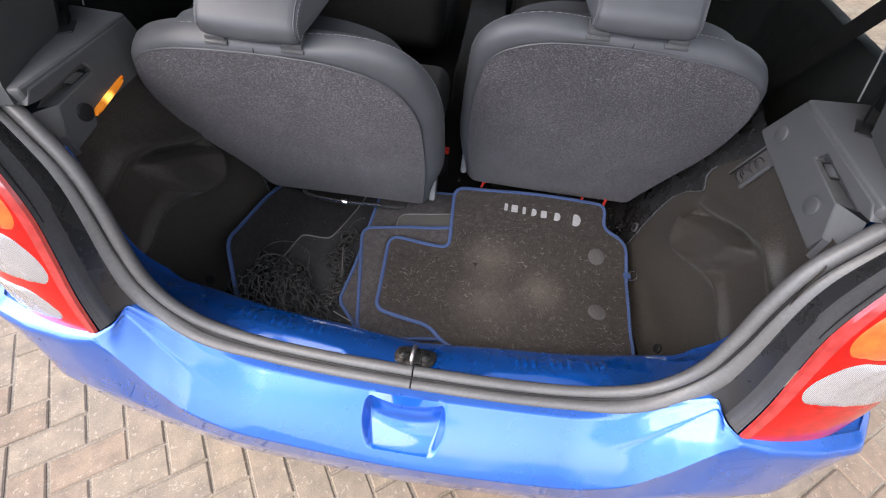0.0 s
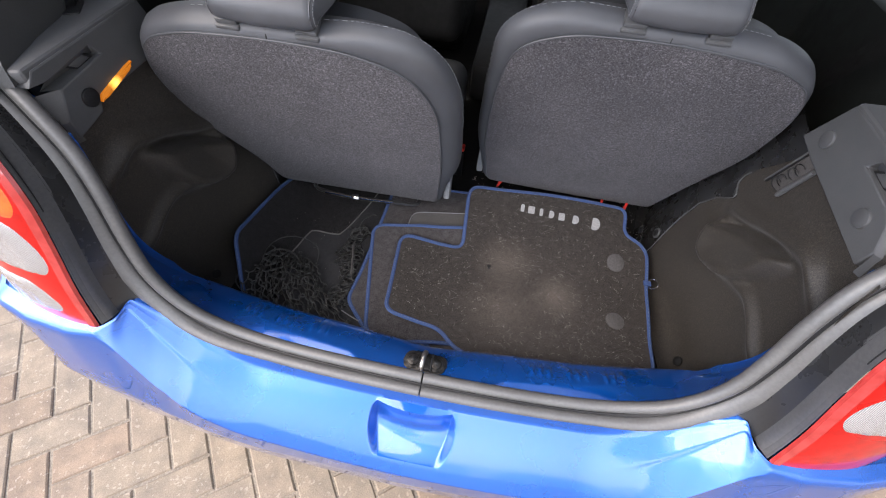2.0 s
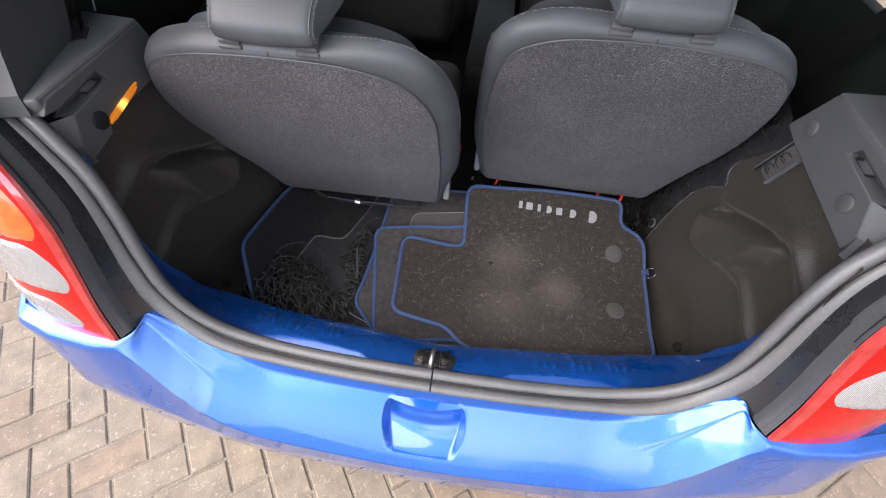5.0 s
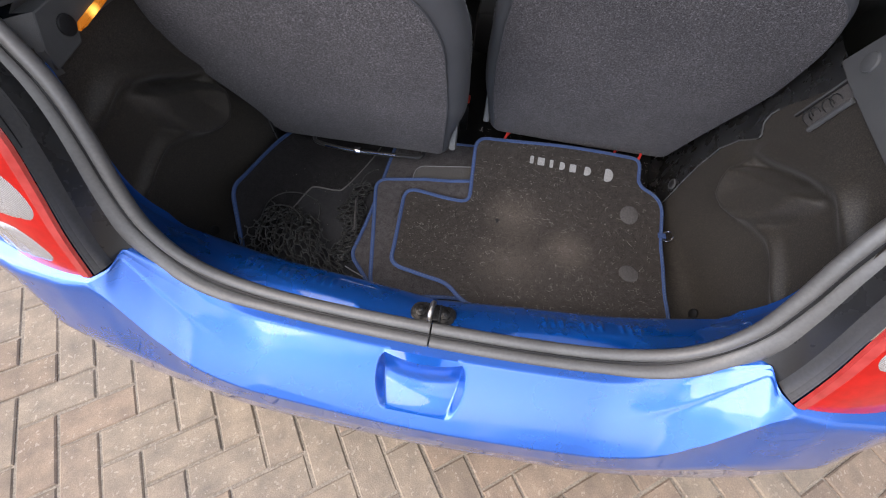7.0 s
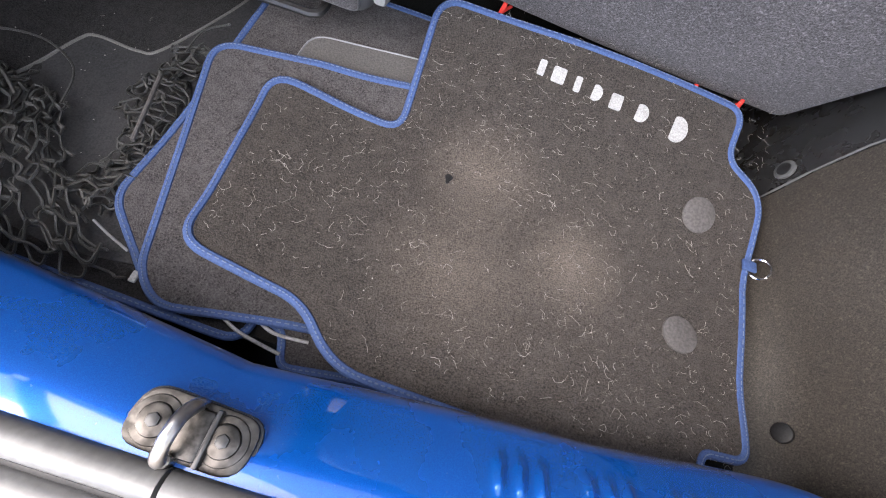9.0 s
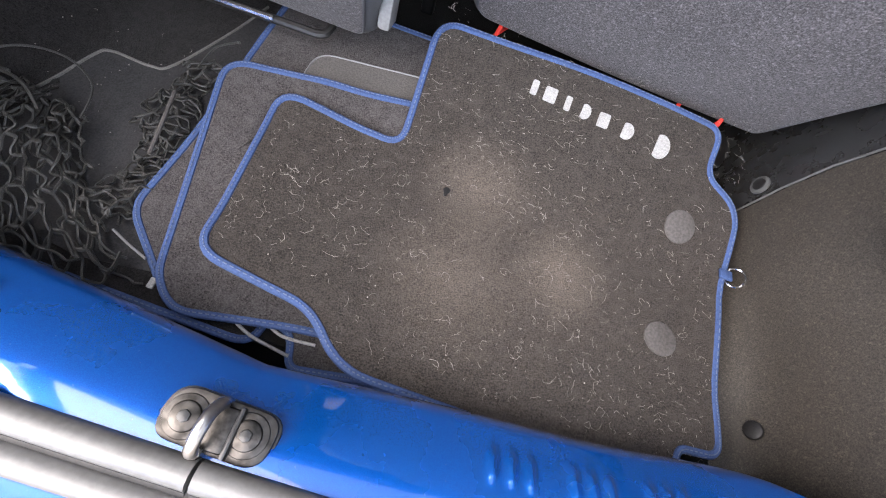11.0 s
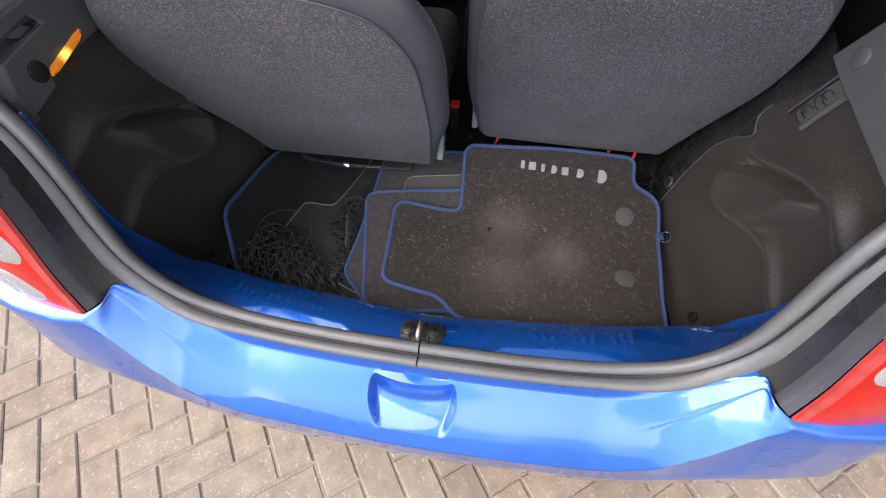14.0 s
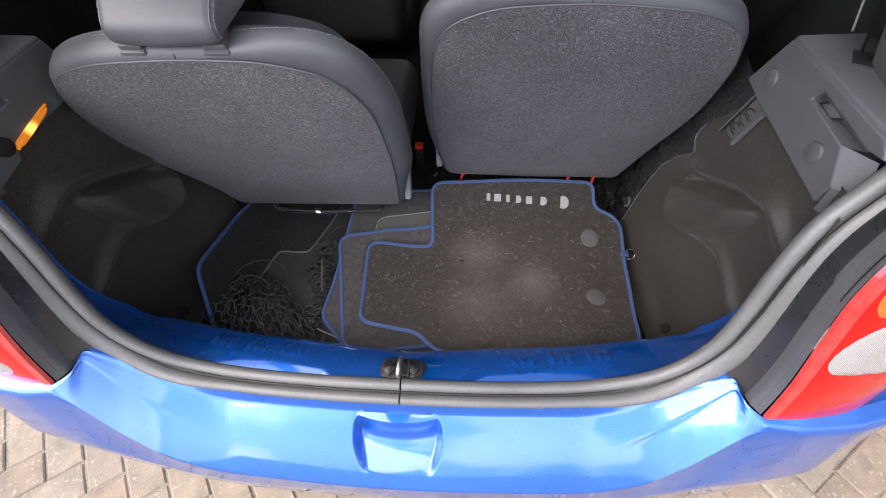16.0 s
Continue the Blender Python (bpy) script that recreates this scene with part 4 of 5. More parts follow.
# ---- seats ----
def seat(name, label, corners, y0, z0, slope, rest_x):
    """A rear seat: outline corners (x, height along the back, radius); the back leans by slope."""
    s = thing(name, label, "car seat", "rear seats")
    lean = math.atan(slope)
    back = np.array((0, -math.sin(lean), math.cos(lean)))
    out = np.array((0, -math.cos(lean), -math.sin(lean)))

    def place(u, v, w):
        return np.array((u, y0, z0)) + back * v + out * w
    line = dense(rounded(corners, 7), 0.02)
    mid = line.mean(0)
    n = len(line)

    def ring(grow, w):
        nrm = []
        for i in range(n):
            d = line[(i + 1) % n] - line[i - 1]
            d = np.array((d[1], -d[0])) / np.linalg.norm(d)
            if d @ (line[i] - mid) < 0:
                d = -d
            nrm.append(d)
        nrm = np.array(nrm)
        p = line + nrm * (np.array(grow)[:, None] if np.ndim(grow) else grow)
        return [place(u, v, w) for u, v in p]
    top = max(p[1] for p in line)
    # the leather wraps wider at the top and inner side than below
    inner = 1 if rest_x < 0 else -1
    edge = 0.022 if rest_x < 0 else 0.006
    wide = np.array([0.003 + 0.012 * step01(top * 0.7, top, v) + (0.012 + edge * step01(0.03, 0.2, v)) * step01(0.06, 0.22, inner * (u - mid[0])) for u, v in line])
    rows = [ring(-0.012, -0.004), ring(0.0, 0.0), ring(wide * 0.5, -0.003), ring(wide * 0.85, -0.010), ring(wide, -0.022), ring(wide, -0.034), ring(wide * 0.7, -0.046), ring(-0.02, -0.062), ring(-0.03, -0.11)]
    bm = loft(rows, closed=True)
    bm.faces.new([v for v in list(bm.verts)[-n:]])
    part("backrest", bm, LEATHER, s, "dark grey leather backrest edge")
    # fabric back panel, gently domed
    bm = bmesh.new()
    rings = []
    for k in range(9):
        f = k / 8
        rings.append([bm.verts.new(tuple(place(*(mid + (p - mid) * (1 - f) * 0.996), 0.003 + 0.014 * (1 - (1 - f) ** 3) * 0.8))) for p in line] if k < 8 else None)
    for a, b in zip(rings[:-2], rings[1:-1]):
        for j in range(n):
            bm.faces.new((a[j], a[(j + 1) % n], b[(j + 1) % n], b[j]))
    tip = bm.verts.new(tuple(place(*mid, 0.0145)))
    for j in range(n):
        bm.faces.new((rings[7][j], rings[7][(j + 1) % n], tip))
    part("back_panel", bm, FABRIC, s, "heathered grey fabric back panel")
    part("piping", tube([place(u, v, 0.0015) for u, v in line], 0.0016, 6, True), LEATHER, s)
    # stitches along the front edge of the top
    bm = bmesh.new()
    seam2 = ring(wide + 0.0008, -0.033)
    for i in range(n):
        if line[i][1] > top * 0.62 and inner * (line[i][0] - mid[0]) > -0.12:
            a, b = np.array(seam2[i]), np.array(seam2[(i + 1) % n])
            m = max(1, int(np.linalg.norm(b - a) / 0.007))
            for j in range(m):
                tube([a + (b - a) * (j + 0.15) / m, a + (b - a) * (j + 0.7) / m], 0.00042, 4, False, bm)
    part("stitching", bm, STITCH, s, "pale stitching")
    part("seam", tube([place(rest_x, top - 0.002, 0.0015), place(rest_x, top + 0.006, -0.003), place(rest_x, top + 0.013, -0.012)], 0.0011, 5), BLACK_TRIM, s, "dark seam in the leather edge")
    # head restraint over two posts
    head_x = rest_x + (0.006 if rest_x < 0 else 0.004)
    hw = 0.071
    side_line = rounded([(0.001, 0.023, 0.012), (-0.002, 0.052, 0.022), (-0.045, 0.072, 0.03), (-0.11, 0.066, 0.04), (-0.170, 0.034, 0.03), (-0.190, -0.012, 0.02), (-0.172, -0.026, 0.012), (-0.10, 0.012, 0.03), (-0.03, 0.022, 0.012)], 5)
    side_line = dense(side_line, 0.012)
    core = side_line.mean(0)
    count = len(side_line)
    turn = np.array([side_line[(i + 1) % count] - side_line[i - 1] for i in range(count)])
    away = np.stack([turn[:, 1], -turn[:, 0]], 1) / np.linalg.norm(turn, axis=1)[:, None]
    if (away[0] @ (side_line[0] - core)) < 0:
        away = -away

    def contour(x, grow):
        return [place(head_x + x * (1.0 + 0.40 * step01(-0.01, -0.17, w)) * (1.0 - 1.0 * max(0.0, v - 0.045)), top + v, w) for w, v in side_line + away * grow]
    ends = [(hw + 0.005, -0.013), (hw + 0.0045, -0.009), (hw + 0.002, -0.005), (hw, -0.0035), (hw - 0.003, -0.001), (hw - 0.009, 0.0006), (hw - 0.022, 0.0016), (hw - 0.05, 0.003)]
    spread = [(-x, grow) for x, grow in ends] + [(0.0, 0.004)] + ends[::-1]
    rows = [contour(x, grow) for x, grow in spread]
    for far in (0, -1):
        # softly domed side panels
        ring = np.array(rows[far])
        hub = ring.mean(0)
        panel = [[tuple(hub + (p - hub) * (1 - f) + np.array(((-1 if far == 0 else 1) * 0.006 * math.sin(f * 1.57), 0, 0))) for p in ring] for f in (0.15, 0.35, 0.6, 0.85, 0.99)]
        rows = panel[::-1] + rows if far == 0 else rows + panel
    bm = loft(rows, closed=True)
    vs = list(bm.verts)
    bm.faces.new(vs[:count][::-1])
    bm.faces.new(vs[-count:])
    bmesh.ops.recalc_face_normals(bm, faces=bm.faces[:])
    head = part("headrest", bm, LEATHER, s, "dark grey leather headrest")
    for sx in (-1, 1):
        part("seam", tube(contour(sx * (hw - 0.0005), -0.0032), 0.0013, 6, True), LEATHER, head)
        loop = contour(sx * (hw + 0.0032), -0.0058)
        bm = bmesh.new()
        for k in range(count):
            a, b = np.array(loop[k]), np.array(loop[(k + 1) % count])
            m = max(1, round(np.linalg.norm(b - a) / 0.006))
            for j in range(m):
                tube([a + (b - a) * (j + 0.15) / m, a + (b - a) * (j + 0.75) / m], 0.00045, 4, False, bm)
        part("stitching", bm, STITCH, head, "pale stitching")
        x = rest_x + 0.003 + sx * 0.058
        part("post", tube([place(x, top - 0.01, -0.04), place(x, top + 0.07, -0.06)], 0.006, 10), CHROME, head)
        bm = bmesh.new()
        for size, at in (((0.036, 0.030, 0.007), (0, 0, 0)), ((0.032, 0.026, 0.010), (0, 0.002, 0.007))):
            piece = block(size, at, 0.003)
            shell = bpy.data.meshes.new("guide_piece")
            piece.to_mesh(shell)
            bm.from_mesh(shell)
        bmesh.ops.transform(bm, matrix=Matrix.Translation(place(x, top + 0.008, -0.016)) @ pose(0, 0, 0, math.degrees(lean), 0, 0), verts=bm.verts)
        part("guide", bm, GREY_TRIM, s)
    # cushion in front and base under it
    lo, hi = line[:, 0].min(), line[:, 0].max()
    cushion = block((hi - lo - 0.02, 0.42, 0.15), ((lo + hi) / 2, y0 + 0.30, 0.70), 0.05, segments=4)
    part("cushion", cushion, LEATHER, s, "dark grey leather seat cushion")
    part("base", block((hi - lo - 0.12, 0.46, 0.10), ((lo + hi) / 2, y0 + 0.36, 0.61), 0.02), BLACK_TRIM, s)
    return s


seat("rear_seat", "reclined grey leather rear seat, slid back over the boot",
     [(-0.062, -0.006, 0.015), (-0.22, -0.013, 0.1), (-0.472, -0.020, 0.02), (-0.490, 0.085, 0.06), (-0.560, 0.250, 0.08), (-0.553, 0.380, 0.07), (-0.513, 0.466, 0.05), (-0.43, 0.497, 0.06),
      (-0.295, 0.508, 0.1), (-0.17, 0.503, 0.07), (-0.085, 0.470, 0.07), (-0.048, 0.390, 0.08), (-0.044, 0.20, 0.08)],
     0.435, 0.66, 0.41, -0.291)
seat("rear_seat", "grey leather rear seat slid forward, with fabric back",
     [(0.055, -0.003, 0.02), (0.27, -0.014, 0.1), (0.486, -0.012, 0.012), (0.508, 0.135, 0.08), (0.540, 0.290, 0.09), (0.530, 0.415, 0.07), (0.502, 0.490, 0.05), (0.43, 0.527, 0.06),
      (0.281, 0.546, 0.1), (0.13, 0.536, 0.06), (0.056, 0.496, 0.05), (0.039, 0.40, 0.08), (0.031, 0.21, 0.08)],
     0.55, 0.66, 0.43, 0.268)


# ---- floor mats ----
def floor_mat(label, corners, height, mat):
    """A pile mat with bound edge; height(x, y) is its top."""
    m = thing("floor_mat", label, "floor mat", "floor mats")
    line = dense(rounded(corners, 6), 0.012)
    n = len(line)
    bm = bmesh.new()
    face = bm.faces.new([bm.verts.new((x, y, 0)) for x, y in line])
    bmesh.ops.triangulate(bm, faces=[face])
    for k in range(4):
        long = [e for e in bm.edges if e.calc_length() > 0.03]
        if long:
            bmesh.ops.subdivide_edges(bm, edges=long, cuts=1)
            bmesh.ops.triangulate(bm, faces=bm.faces[:])
    for v in bm.verts:
        v.co.z = height(v.co.x, v.co.y)
    ext = bmesh.ops.extrude_face_region(bm, geom=bm.faces[:])
    for g in ext["geom"]:
        if isinstance(g, bmesh.types.BMVert):
            g.co.z -= 0.006
    part("carpet", bm, mat, m, "black pile carpet")
    edge = [(x, y, height(x, y) - 0.0015) for x, y in line]
    part("binding", tube(edge, 0.0048, 8, True, flat=0.85), PIPING, m, "blue bound edge")
    bm = bmesh.new()
    for i in range(n):
        a, b = np.array(edge[i]), np.array(edge[(i + 1) % n])
        for j in range(2):
            tube([a + (b - a) * (j * 0.5 + 0.08) + (0, 0, 0.0042), a + (b - a) * (j * 0.5 + 0.36) + (0, 0, 0.0042)], 0.0007, 4, False, bm)
    part("stitching", bm, MAT_STITCH, m, "blue-grey stitching")
    return m


def wave(x, y, seed):
    return 0.0025 * noise.noise((x * 7 + seed, y * 7, seed))


def top_height(x, y):
    return float(np.interp(y, MAT_Y, MAT_Z)) + wave(x, y, 3) + 0.010 * step01(-0.02, -0.12, x)


MAT_Y = np.linspace(0.05, 0.56, 52)
MAT_Z = np.array([curve1([0.05, 0.07, 0.12, 0.20, 0.31, 0.38, 0.47, 0.52, 0.58], [0.601, 0.600, 0.597, 0.584, 0.583, 0.603, 0.638, 0.660, 0.680], v) for v in MAT_Y])


top_mat = floor_mat("dusty black car mat with blue edging on the pile of mats",
    [(0.014, 0.512, 0.03), (0.11, 0.515, 0.1), (0.235, 0.524, 0.15), (0.422, 0.518, 0.022), (0.421, 0.458, 0.02), (0.484, 0.430, 0.035), (0.484, 0.29, 0.1), (0.475, 0.16, 0.08), (0.470, 0.111, 0.015), (0.421, 0.107, 0.010), (0.412, 0.074, 0.015),
     (0.25, 0.067, 0.2), (0.055, 0.070, 0.05), (0.006, 0.118, 0.025), (-0.120, 0.133, 0.03), (-0.136, 0.354, 0.03), (0.024, 0.350, 0.025)], top_height, MAT)
def on_mat(outline, low, high, soft=0.0):
    """A thin piece that lies on the top mat and follows its slope."""
    bm = prism(outline, low, high, "z", soft)
    for v in bm.verts:
        v.co.z += top_height(v.co.x, v.co.y)
    return bm


def oval(x, y, w, h, a0=0.0, a1=2 * math.pi, n=28):
    return np.array([(x + w * math.cos(a), y + h * math.sin(a)) for a in np.linspace(a0, a1, n + 1)[:-1]])


for x, y in ((0.406, 0.381), (0.402, 0.226)):
    part("fixing_disc", on_mat(oval(x, y, 0.0215, 0.0215), -0.002, 0.0028, 0.0012), BUTTON, top_mat, "grey rubber fixing disc")
# woven white emblem: plain shapes in a row
for x, w, h, half in ((0.159, 0.0045, 0.0088, 0), (0.182, 0.0085, 0.0088, 0), (0.208, 0.0042, 0.0088, 0), (0.233, 0.0085, 0.0092, 1), (0.261, 0.0078, 0.0088, 0), (0.295, 0.0105, 0.0102, 1), (0.346, 0.0135, 0.0150, 1)):
    y = 0.477 - 0.010 * (x - 0.159) / 0.187
    shape = oval(x, y, w, h, -0.70 * math.pi, 0.70 * math.pi) if half else rounded([(x - w, y - h, 0.002), (x + w, y - h, 0.002), (x + w, y + h, 0.002), (x - w, y + h, 0.002)], 2)
    part("emblem_shape", on_mat(shape, -0.002, 0.0014), WHITE_PRINT, top_mat, "white woven emblem shape")
part("tab", block((0.018, 0.014, 0.004), (0.484, 0.342, 0.595), 0.001), PIPING, top_mat)
ring_line = [(0.497 + 0.010 * math.cos(a), 0.342 + 0.014 * math.sin(a), 0.596 + 0.007 * math.cos(a)) for a in np.linspace(0, 2 * math.pi, 25)[:-1]]
part("ring", tube(ring_line, 0.0016, 6, True), CHROME, top_mat, "steel ring")



def lint():
    """Pale hairs and crumbs lying on the dusty mat."""
    rng = np.random.default_rng(21)
    bm = bmesh.new()
    for k in range(1900):
        x, y = rng.uniform(-0.12, 0.47), rng.uniform(0.09, 0.57)
        if (x < 0.02 and (y > 0.34 or y < 0.15)) or noise.noise((x * 6, y * 6, 2.0)) < rng.uniform(-0.5, 0.25) - 0.1:
            continue
        a, l, c = rng.uniform(0, 6.28), 0.003 + 0.017 * rng.uniform(0, 1) ** 2.5, rng.normal(0, 0.33)
        pts = []
        for i in range(5):
            t = i / 4 - 0.5
            b = a + c * t * 3 + 0.25 * math.sin(9 * t + k)
            pts.append((x + l * t * math.cos(b), y + l * t * math.sin(b), top_height(x, y) + 0.0012))
        tube(pts, rng.uniform(0.00009, 0.00024), 3, False, bm)
    for k in range(40):
        x, y = rng.uniform(0.0, 0.46), rng.uniform(0.1, 0.56)
        r = rng.uniform(0.0003, 0.0009)
        tube([(x, y, top_height(x, y) + 0.001), (x + r, y + r * 0.5, top_height(x, y) + 0.0015)], r, 4, False, bm)
    return bm


tagged(part("lint", lint(), LINT), "pale hairs and crumbs on the mat", "lint", kind="stuff")
scorch = [(0.097 + 0.004 * math.cos(a) * (1 + 0.4 * math.sin(3 * a)), 0.314 + 0.007 * math.sin(a)) for a in np.linspace(0, 2 * math.pi, 15)[:-1]]
part("scorch_mark", prism(np.array(scorch), 0.579, top_height(0.097, 0.314) + 0.0012, "z"), BLACK_TRIM, top_mat, "small black scorch hole")


def second_height(x, y):
    z = curve1([0.05, 0.09, 0.225, 0.36, 0.43, 0.50], [0.550, 0.555, 0.5735, 0.596, 0.609, 0.62], y) + wave(x, y, 9) * 0.6
    if x < -0.14 or not 0.06 < y < 0.53:
        return z
    return min(z, top_height(x, y) - 0.013)


def third_height(x, y):
    return curve1([0.05, 0.10, 0.165, 0.25, 0.42, 0.56], [0.5455, 0.5475, 0.560, 0.5665, 0.590, 0.602], y) + wave(x, y, 5) * 0.4


def left_height(x, y):
    return 0.5395 + 0.10 * min(1.3, max(0.0, (-0.40 - x) / 0.10)) ** 1.5 + wave(x, y, 1) * 0.4


floor_mat("black car mat with blue edging under the dusty one",
    [(-0.213, 0.372, 0.03), (0.015, 0.412, 0.05), (0.06, 0.418, 0.02), (0.12, 0.36, 0.03), (0.12, 0.11, 0.03), (0.014, 0.105, 0.05), (-0.13, 0.078, 0.03), (-0.160, 0.105, 0.02)], second_height, MAT_CLEAN)
third = floor_mat("black car mat with blue edging and pointed corner",
    [(-0.192, 0.53, 0.03), (0.25, 0.55, 0.03), (0.30, 0.09, 0.03), (0.07, 0.072, 0.02), (0.002, 0.061, 0.012), (-0.010, 0.10, 0.02), (-0.155, 0.098, 0.012), (-0.221, 0.166, 0.02), (-0.205, 0.30, 0.1)], third_height, MAT_CLEAN)
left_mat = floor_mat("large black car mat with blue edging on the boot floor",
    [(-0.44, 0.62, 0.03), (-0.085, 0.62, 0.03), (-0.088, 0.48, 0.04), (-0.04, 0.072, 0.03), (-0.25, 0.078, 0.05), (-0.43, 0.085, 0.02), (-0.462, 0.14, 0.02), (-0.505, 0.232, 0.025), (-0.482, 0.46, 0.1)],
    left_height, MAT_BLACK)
pad = smooth_line([(-0.418, 0.245), (-0.408, 0.279), (-0.391, 0.345), (-0.376, 0.361), (-0.325, 0.361), (-0.302, 0.376), (-0.268, 0.47), (-0.25, 0.54)], 60)
pad = np.array([(x, y, left_height(x, y) + 0.0012) for x, y in pad])
zone = np.array([(p[0], p[1]) for p in pad[::3]] + [(-0.12, 0.54), (-0.10, 0.30), (-0.10, 0.12), (-0.25, 0.10), (-0.385, 0.12), (-0.40, 0.18)])
part("heel_zone", prism(zone, 0.5380, 0.5412, "z"), HEEL_DARK, left_mat, "smooth dark grey heel zone")
part("heel_line", tube(pad, 0.0022, 6), WIRE, left_mat, "pale heel pad edge")
heel = rounded([(-0.128, 0.395, 0.01), (-0.124, 0.440, 0.03), (0.0, 0.462, 0.02), (0.10, 0.474, 0.02), (0.10, 0.40, 0.02)], 5)
bm = prism(dense(heel, 0.02), 0.0, 0.0035, "z")
for v in bm.verts:
    v.co.z += third_height(v.co.x, v.co.y) - 0.0005
part("heel_pad", bm, HEEL, third, "grey heel pad")
part("heel_edge", tube([(x, y, third_height(x, y) + 0.003) for x, y in dense(heel, 0.02)], 0.0012, 5, True), GREY_BRACKET, third, "pale heel pad edge")


for pts in (((-0.066, 0.087, 0.5505), (-0.045, 0.079, 0.550), (-0.002, 0.072, 0.5495)), ((-0.035, 0.096, 0.5515), (-0.015, 0.089, 0.551), (0.02, 0.091, 0.552))):
    part("pale_piping", tube(smooth_line(pts, 14), 0.0018, 6), WHITE_PRINT, third, "white edge piping")
part("label_tab", block((0.007, 0.012, 0.003), (-0.162, 0.097, 0.552), 0.001), WHITE_PRINT, third, "white label tab")
tagged(part("fixing_bolt", disc(0.008, 0.006, (0.521, 0.096, 0.560), (20, 10, 0), 8), GREY_BRACKET), "pale fixing bolt in the boot corner", "bolt")


def crumbs():
    """Pale specks and a few hairs strewn over the mats beside the dusty one."""
    rng = np.random.default_rng(8)
    bm = bmesh.new()
    for k in range(110):
        x, y = rng.uniform(-0.44, -0.14), rng.uniform(0.10, 0.42)
        z = max(left_height(x, y), third_height(x, y) if x > -0.20 else 0.0) + 0.001
        r = rng.uniform(0.00025, 0.00075)
        if k % 4:
            tube([(x, y, z), (x + r * 1.5, y + r, z + 0.0004)], r, 4, False, bm)
        else:
            a = rng.uniform(0, 6.28)
            tube([(x + 0.004 * t * math.cos(a + 0.5 * t), y + 0.004 * t * math.sin(a + 0.5 * t), z) for t in (-1, -0.3, 0.4, 1)], 0.00016, 3, False, bm)
    return bm


tagged(part("crumbs", crumbs(), LINT), "pale specks and hairs on the black mats", "lint", kind="stuff")


def cargo_net():
    """A crumpled elastic net: layers of knotted diamond mesh heaped on the mat."""
    rng = np.random.default_rng(4)
    bm = bmesh.new()

    def sheet(place, rows, cols, loose):
        knots = np.array([[place(2 * i / rows - 1, 2 * j / cols - 1) for j in range(cols + 1)] for i in range(rows + 1)])
        knots += rng.normal(0, loose, knots.shape) * (1, 1, 0.8)
        for k in knots.reshape(-1, 3):
            k[1] = max(k[1], 0.080)
            k[2] = max(k[2], left_height(k[0], k[1]) + 0.003)
        run = np.gradient(knots, axis=1)
        run *= 0.0042 / (np.linalg.norm(run, axis=2, keepdims=True) + 1e-6)
        for i in range(rows):
            line = []
            for j in range(cols + 1):
                r = i if (i + j) % 2 == 0 else i + 1
                if line:
                    line.append((line[-1] + knots[r][j] - run[r][j]) / 2 + rng.normal(0, 0.0034, 3) * (1, 1, 0.6))
                line += [knots[r][j] - run[r][j], knots[r][j] + run[r][j]]
            tube(smooth_line(line, 4 * len(line)), 0.0015, 5, False, bm)
        for i in range(1, rows):
            for j in range(cols + 1):
                if (i + j) % 2 == 0:
                    k, d = knots[i][j], 0.8 * run[i][j]
                    tube([k - d, k, k + d], 0.0021, 6, False, bm)

    def drape(lift, shift, seed):
        """The net's spread part: narrow at its back, fanning out towards the sill."""
        def place(a, b):
            f, g = (a + 1) / 2, (b + 1) / 2
            left = -0.440 - 0.012 * math.sin(math.pi * f)
            right = -0.335 + 0.150 * f ** 1.2
            x = left + (right - left) * g + shift + 0.006 * math.sin(5 * f + seed)
            y = 0.246 - 0.160 * f - 0.018 * math.cos(math.pi * (g - 0.4)) * (1 - 2 * f) * -1 + 0.006 * math.sin(7 * g + seed)
            hill = math.sin(math.pi * min(1.0, 0.12 + 0.8 * f)) * math.sin(math.pi * min(0.96, 0.08 + 0.86 * g))
            return np.array((x, y, left_height(x, y) + 0.004 + lift + 0.036 * hill + 0.010 * noise.noise((x * 26, y * 26, seed))))
        return place
    sheet(drape(0.012, 0.0, 1.0), 11, 16, 0.0026)
    sheet(drape(0.0, 0.006, 4.0), 11, 15, 0.0036)
    spine = smooth_line([(-0.236, 0.150), (-0.240, 0.21), (-0.252, 0.27), (-0.262, 0.33), (-0.250, 0.382)], 40)

    def arm(lift):
        def place(a, b):
            x, y = spine[min(39, int((b + 1) * 19.9))]
            w = 0.023 + 0.006 * math.sin(8 * b + 40 * lift)
            return np.array((x + a * w, y + 0.006 * a, left_height(x, y) + 0.004 + lift + 0.014 * (1 - a * a) * (0.6 + 0.4 * math.sin(7 * b + 50 * lift))))
        return place
    for lift in (0.0, 0.010):
        sheet(arm(lift), 4, 22, 0.0040)
    return bm


net = thing("cargo_net", "heap of black elastic cargo net on the mat", "cargo net")
part("mesh", cargo_net(), CORD, net)
hoop = smooth_line([(-0.446, 0.189, 0.575), (-0.451, 0.241, 0.582), (-0.445, 0.276, 0.580), (-0.422, 0.301, 0.576), (-0.382, 0.307, 0.574), (-0.343, 0.291, 0.574), (-0.327, 0.27, 0.574), (-0.322, 0.24, 0.570)], 50)
part("loop_cord", tube(hoop, 0.0014, 6), CORD, net)
part("edge_cord", tube(smooth_line([(-0.452, 0.236, 0.576), (-0.43, 0.250, 0.584), (-0.40, 0.252, 0.588), (-0.375, 0.244, 0.588), (-0.352, 0.226, 0.582)], 24), 0.0021, 6), CORD, net)
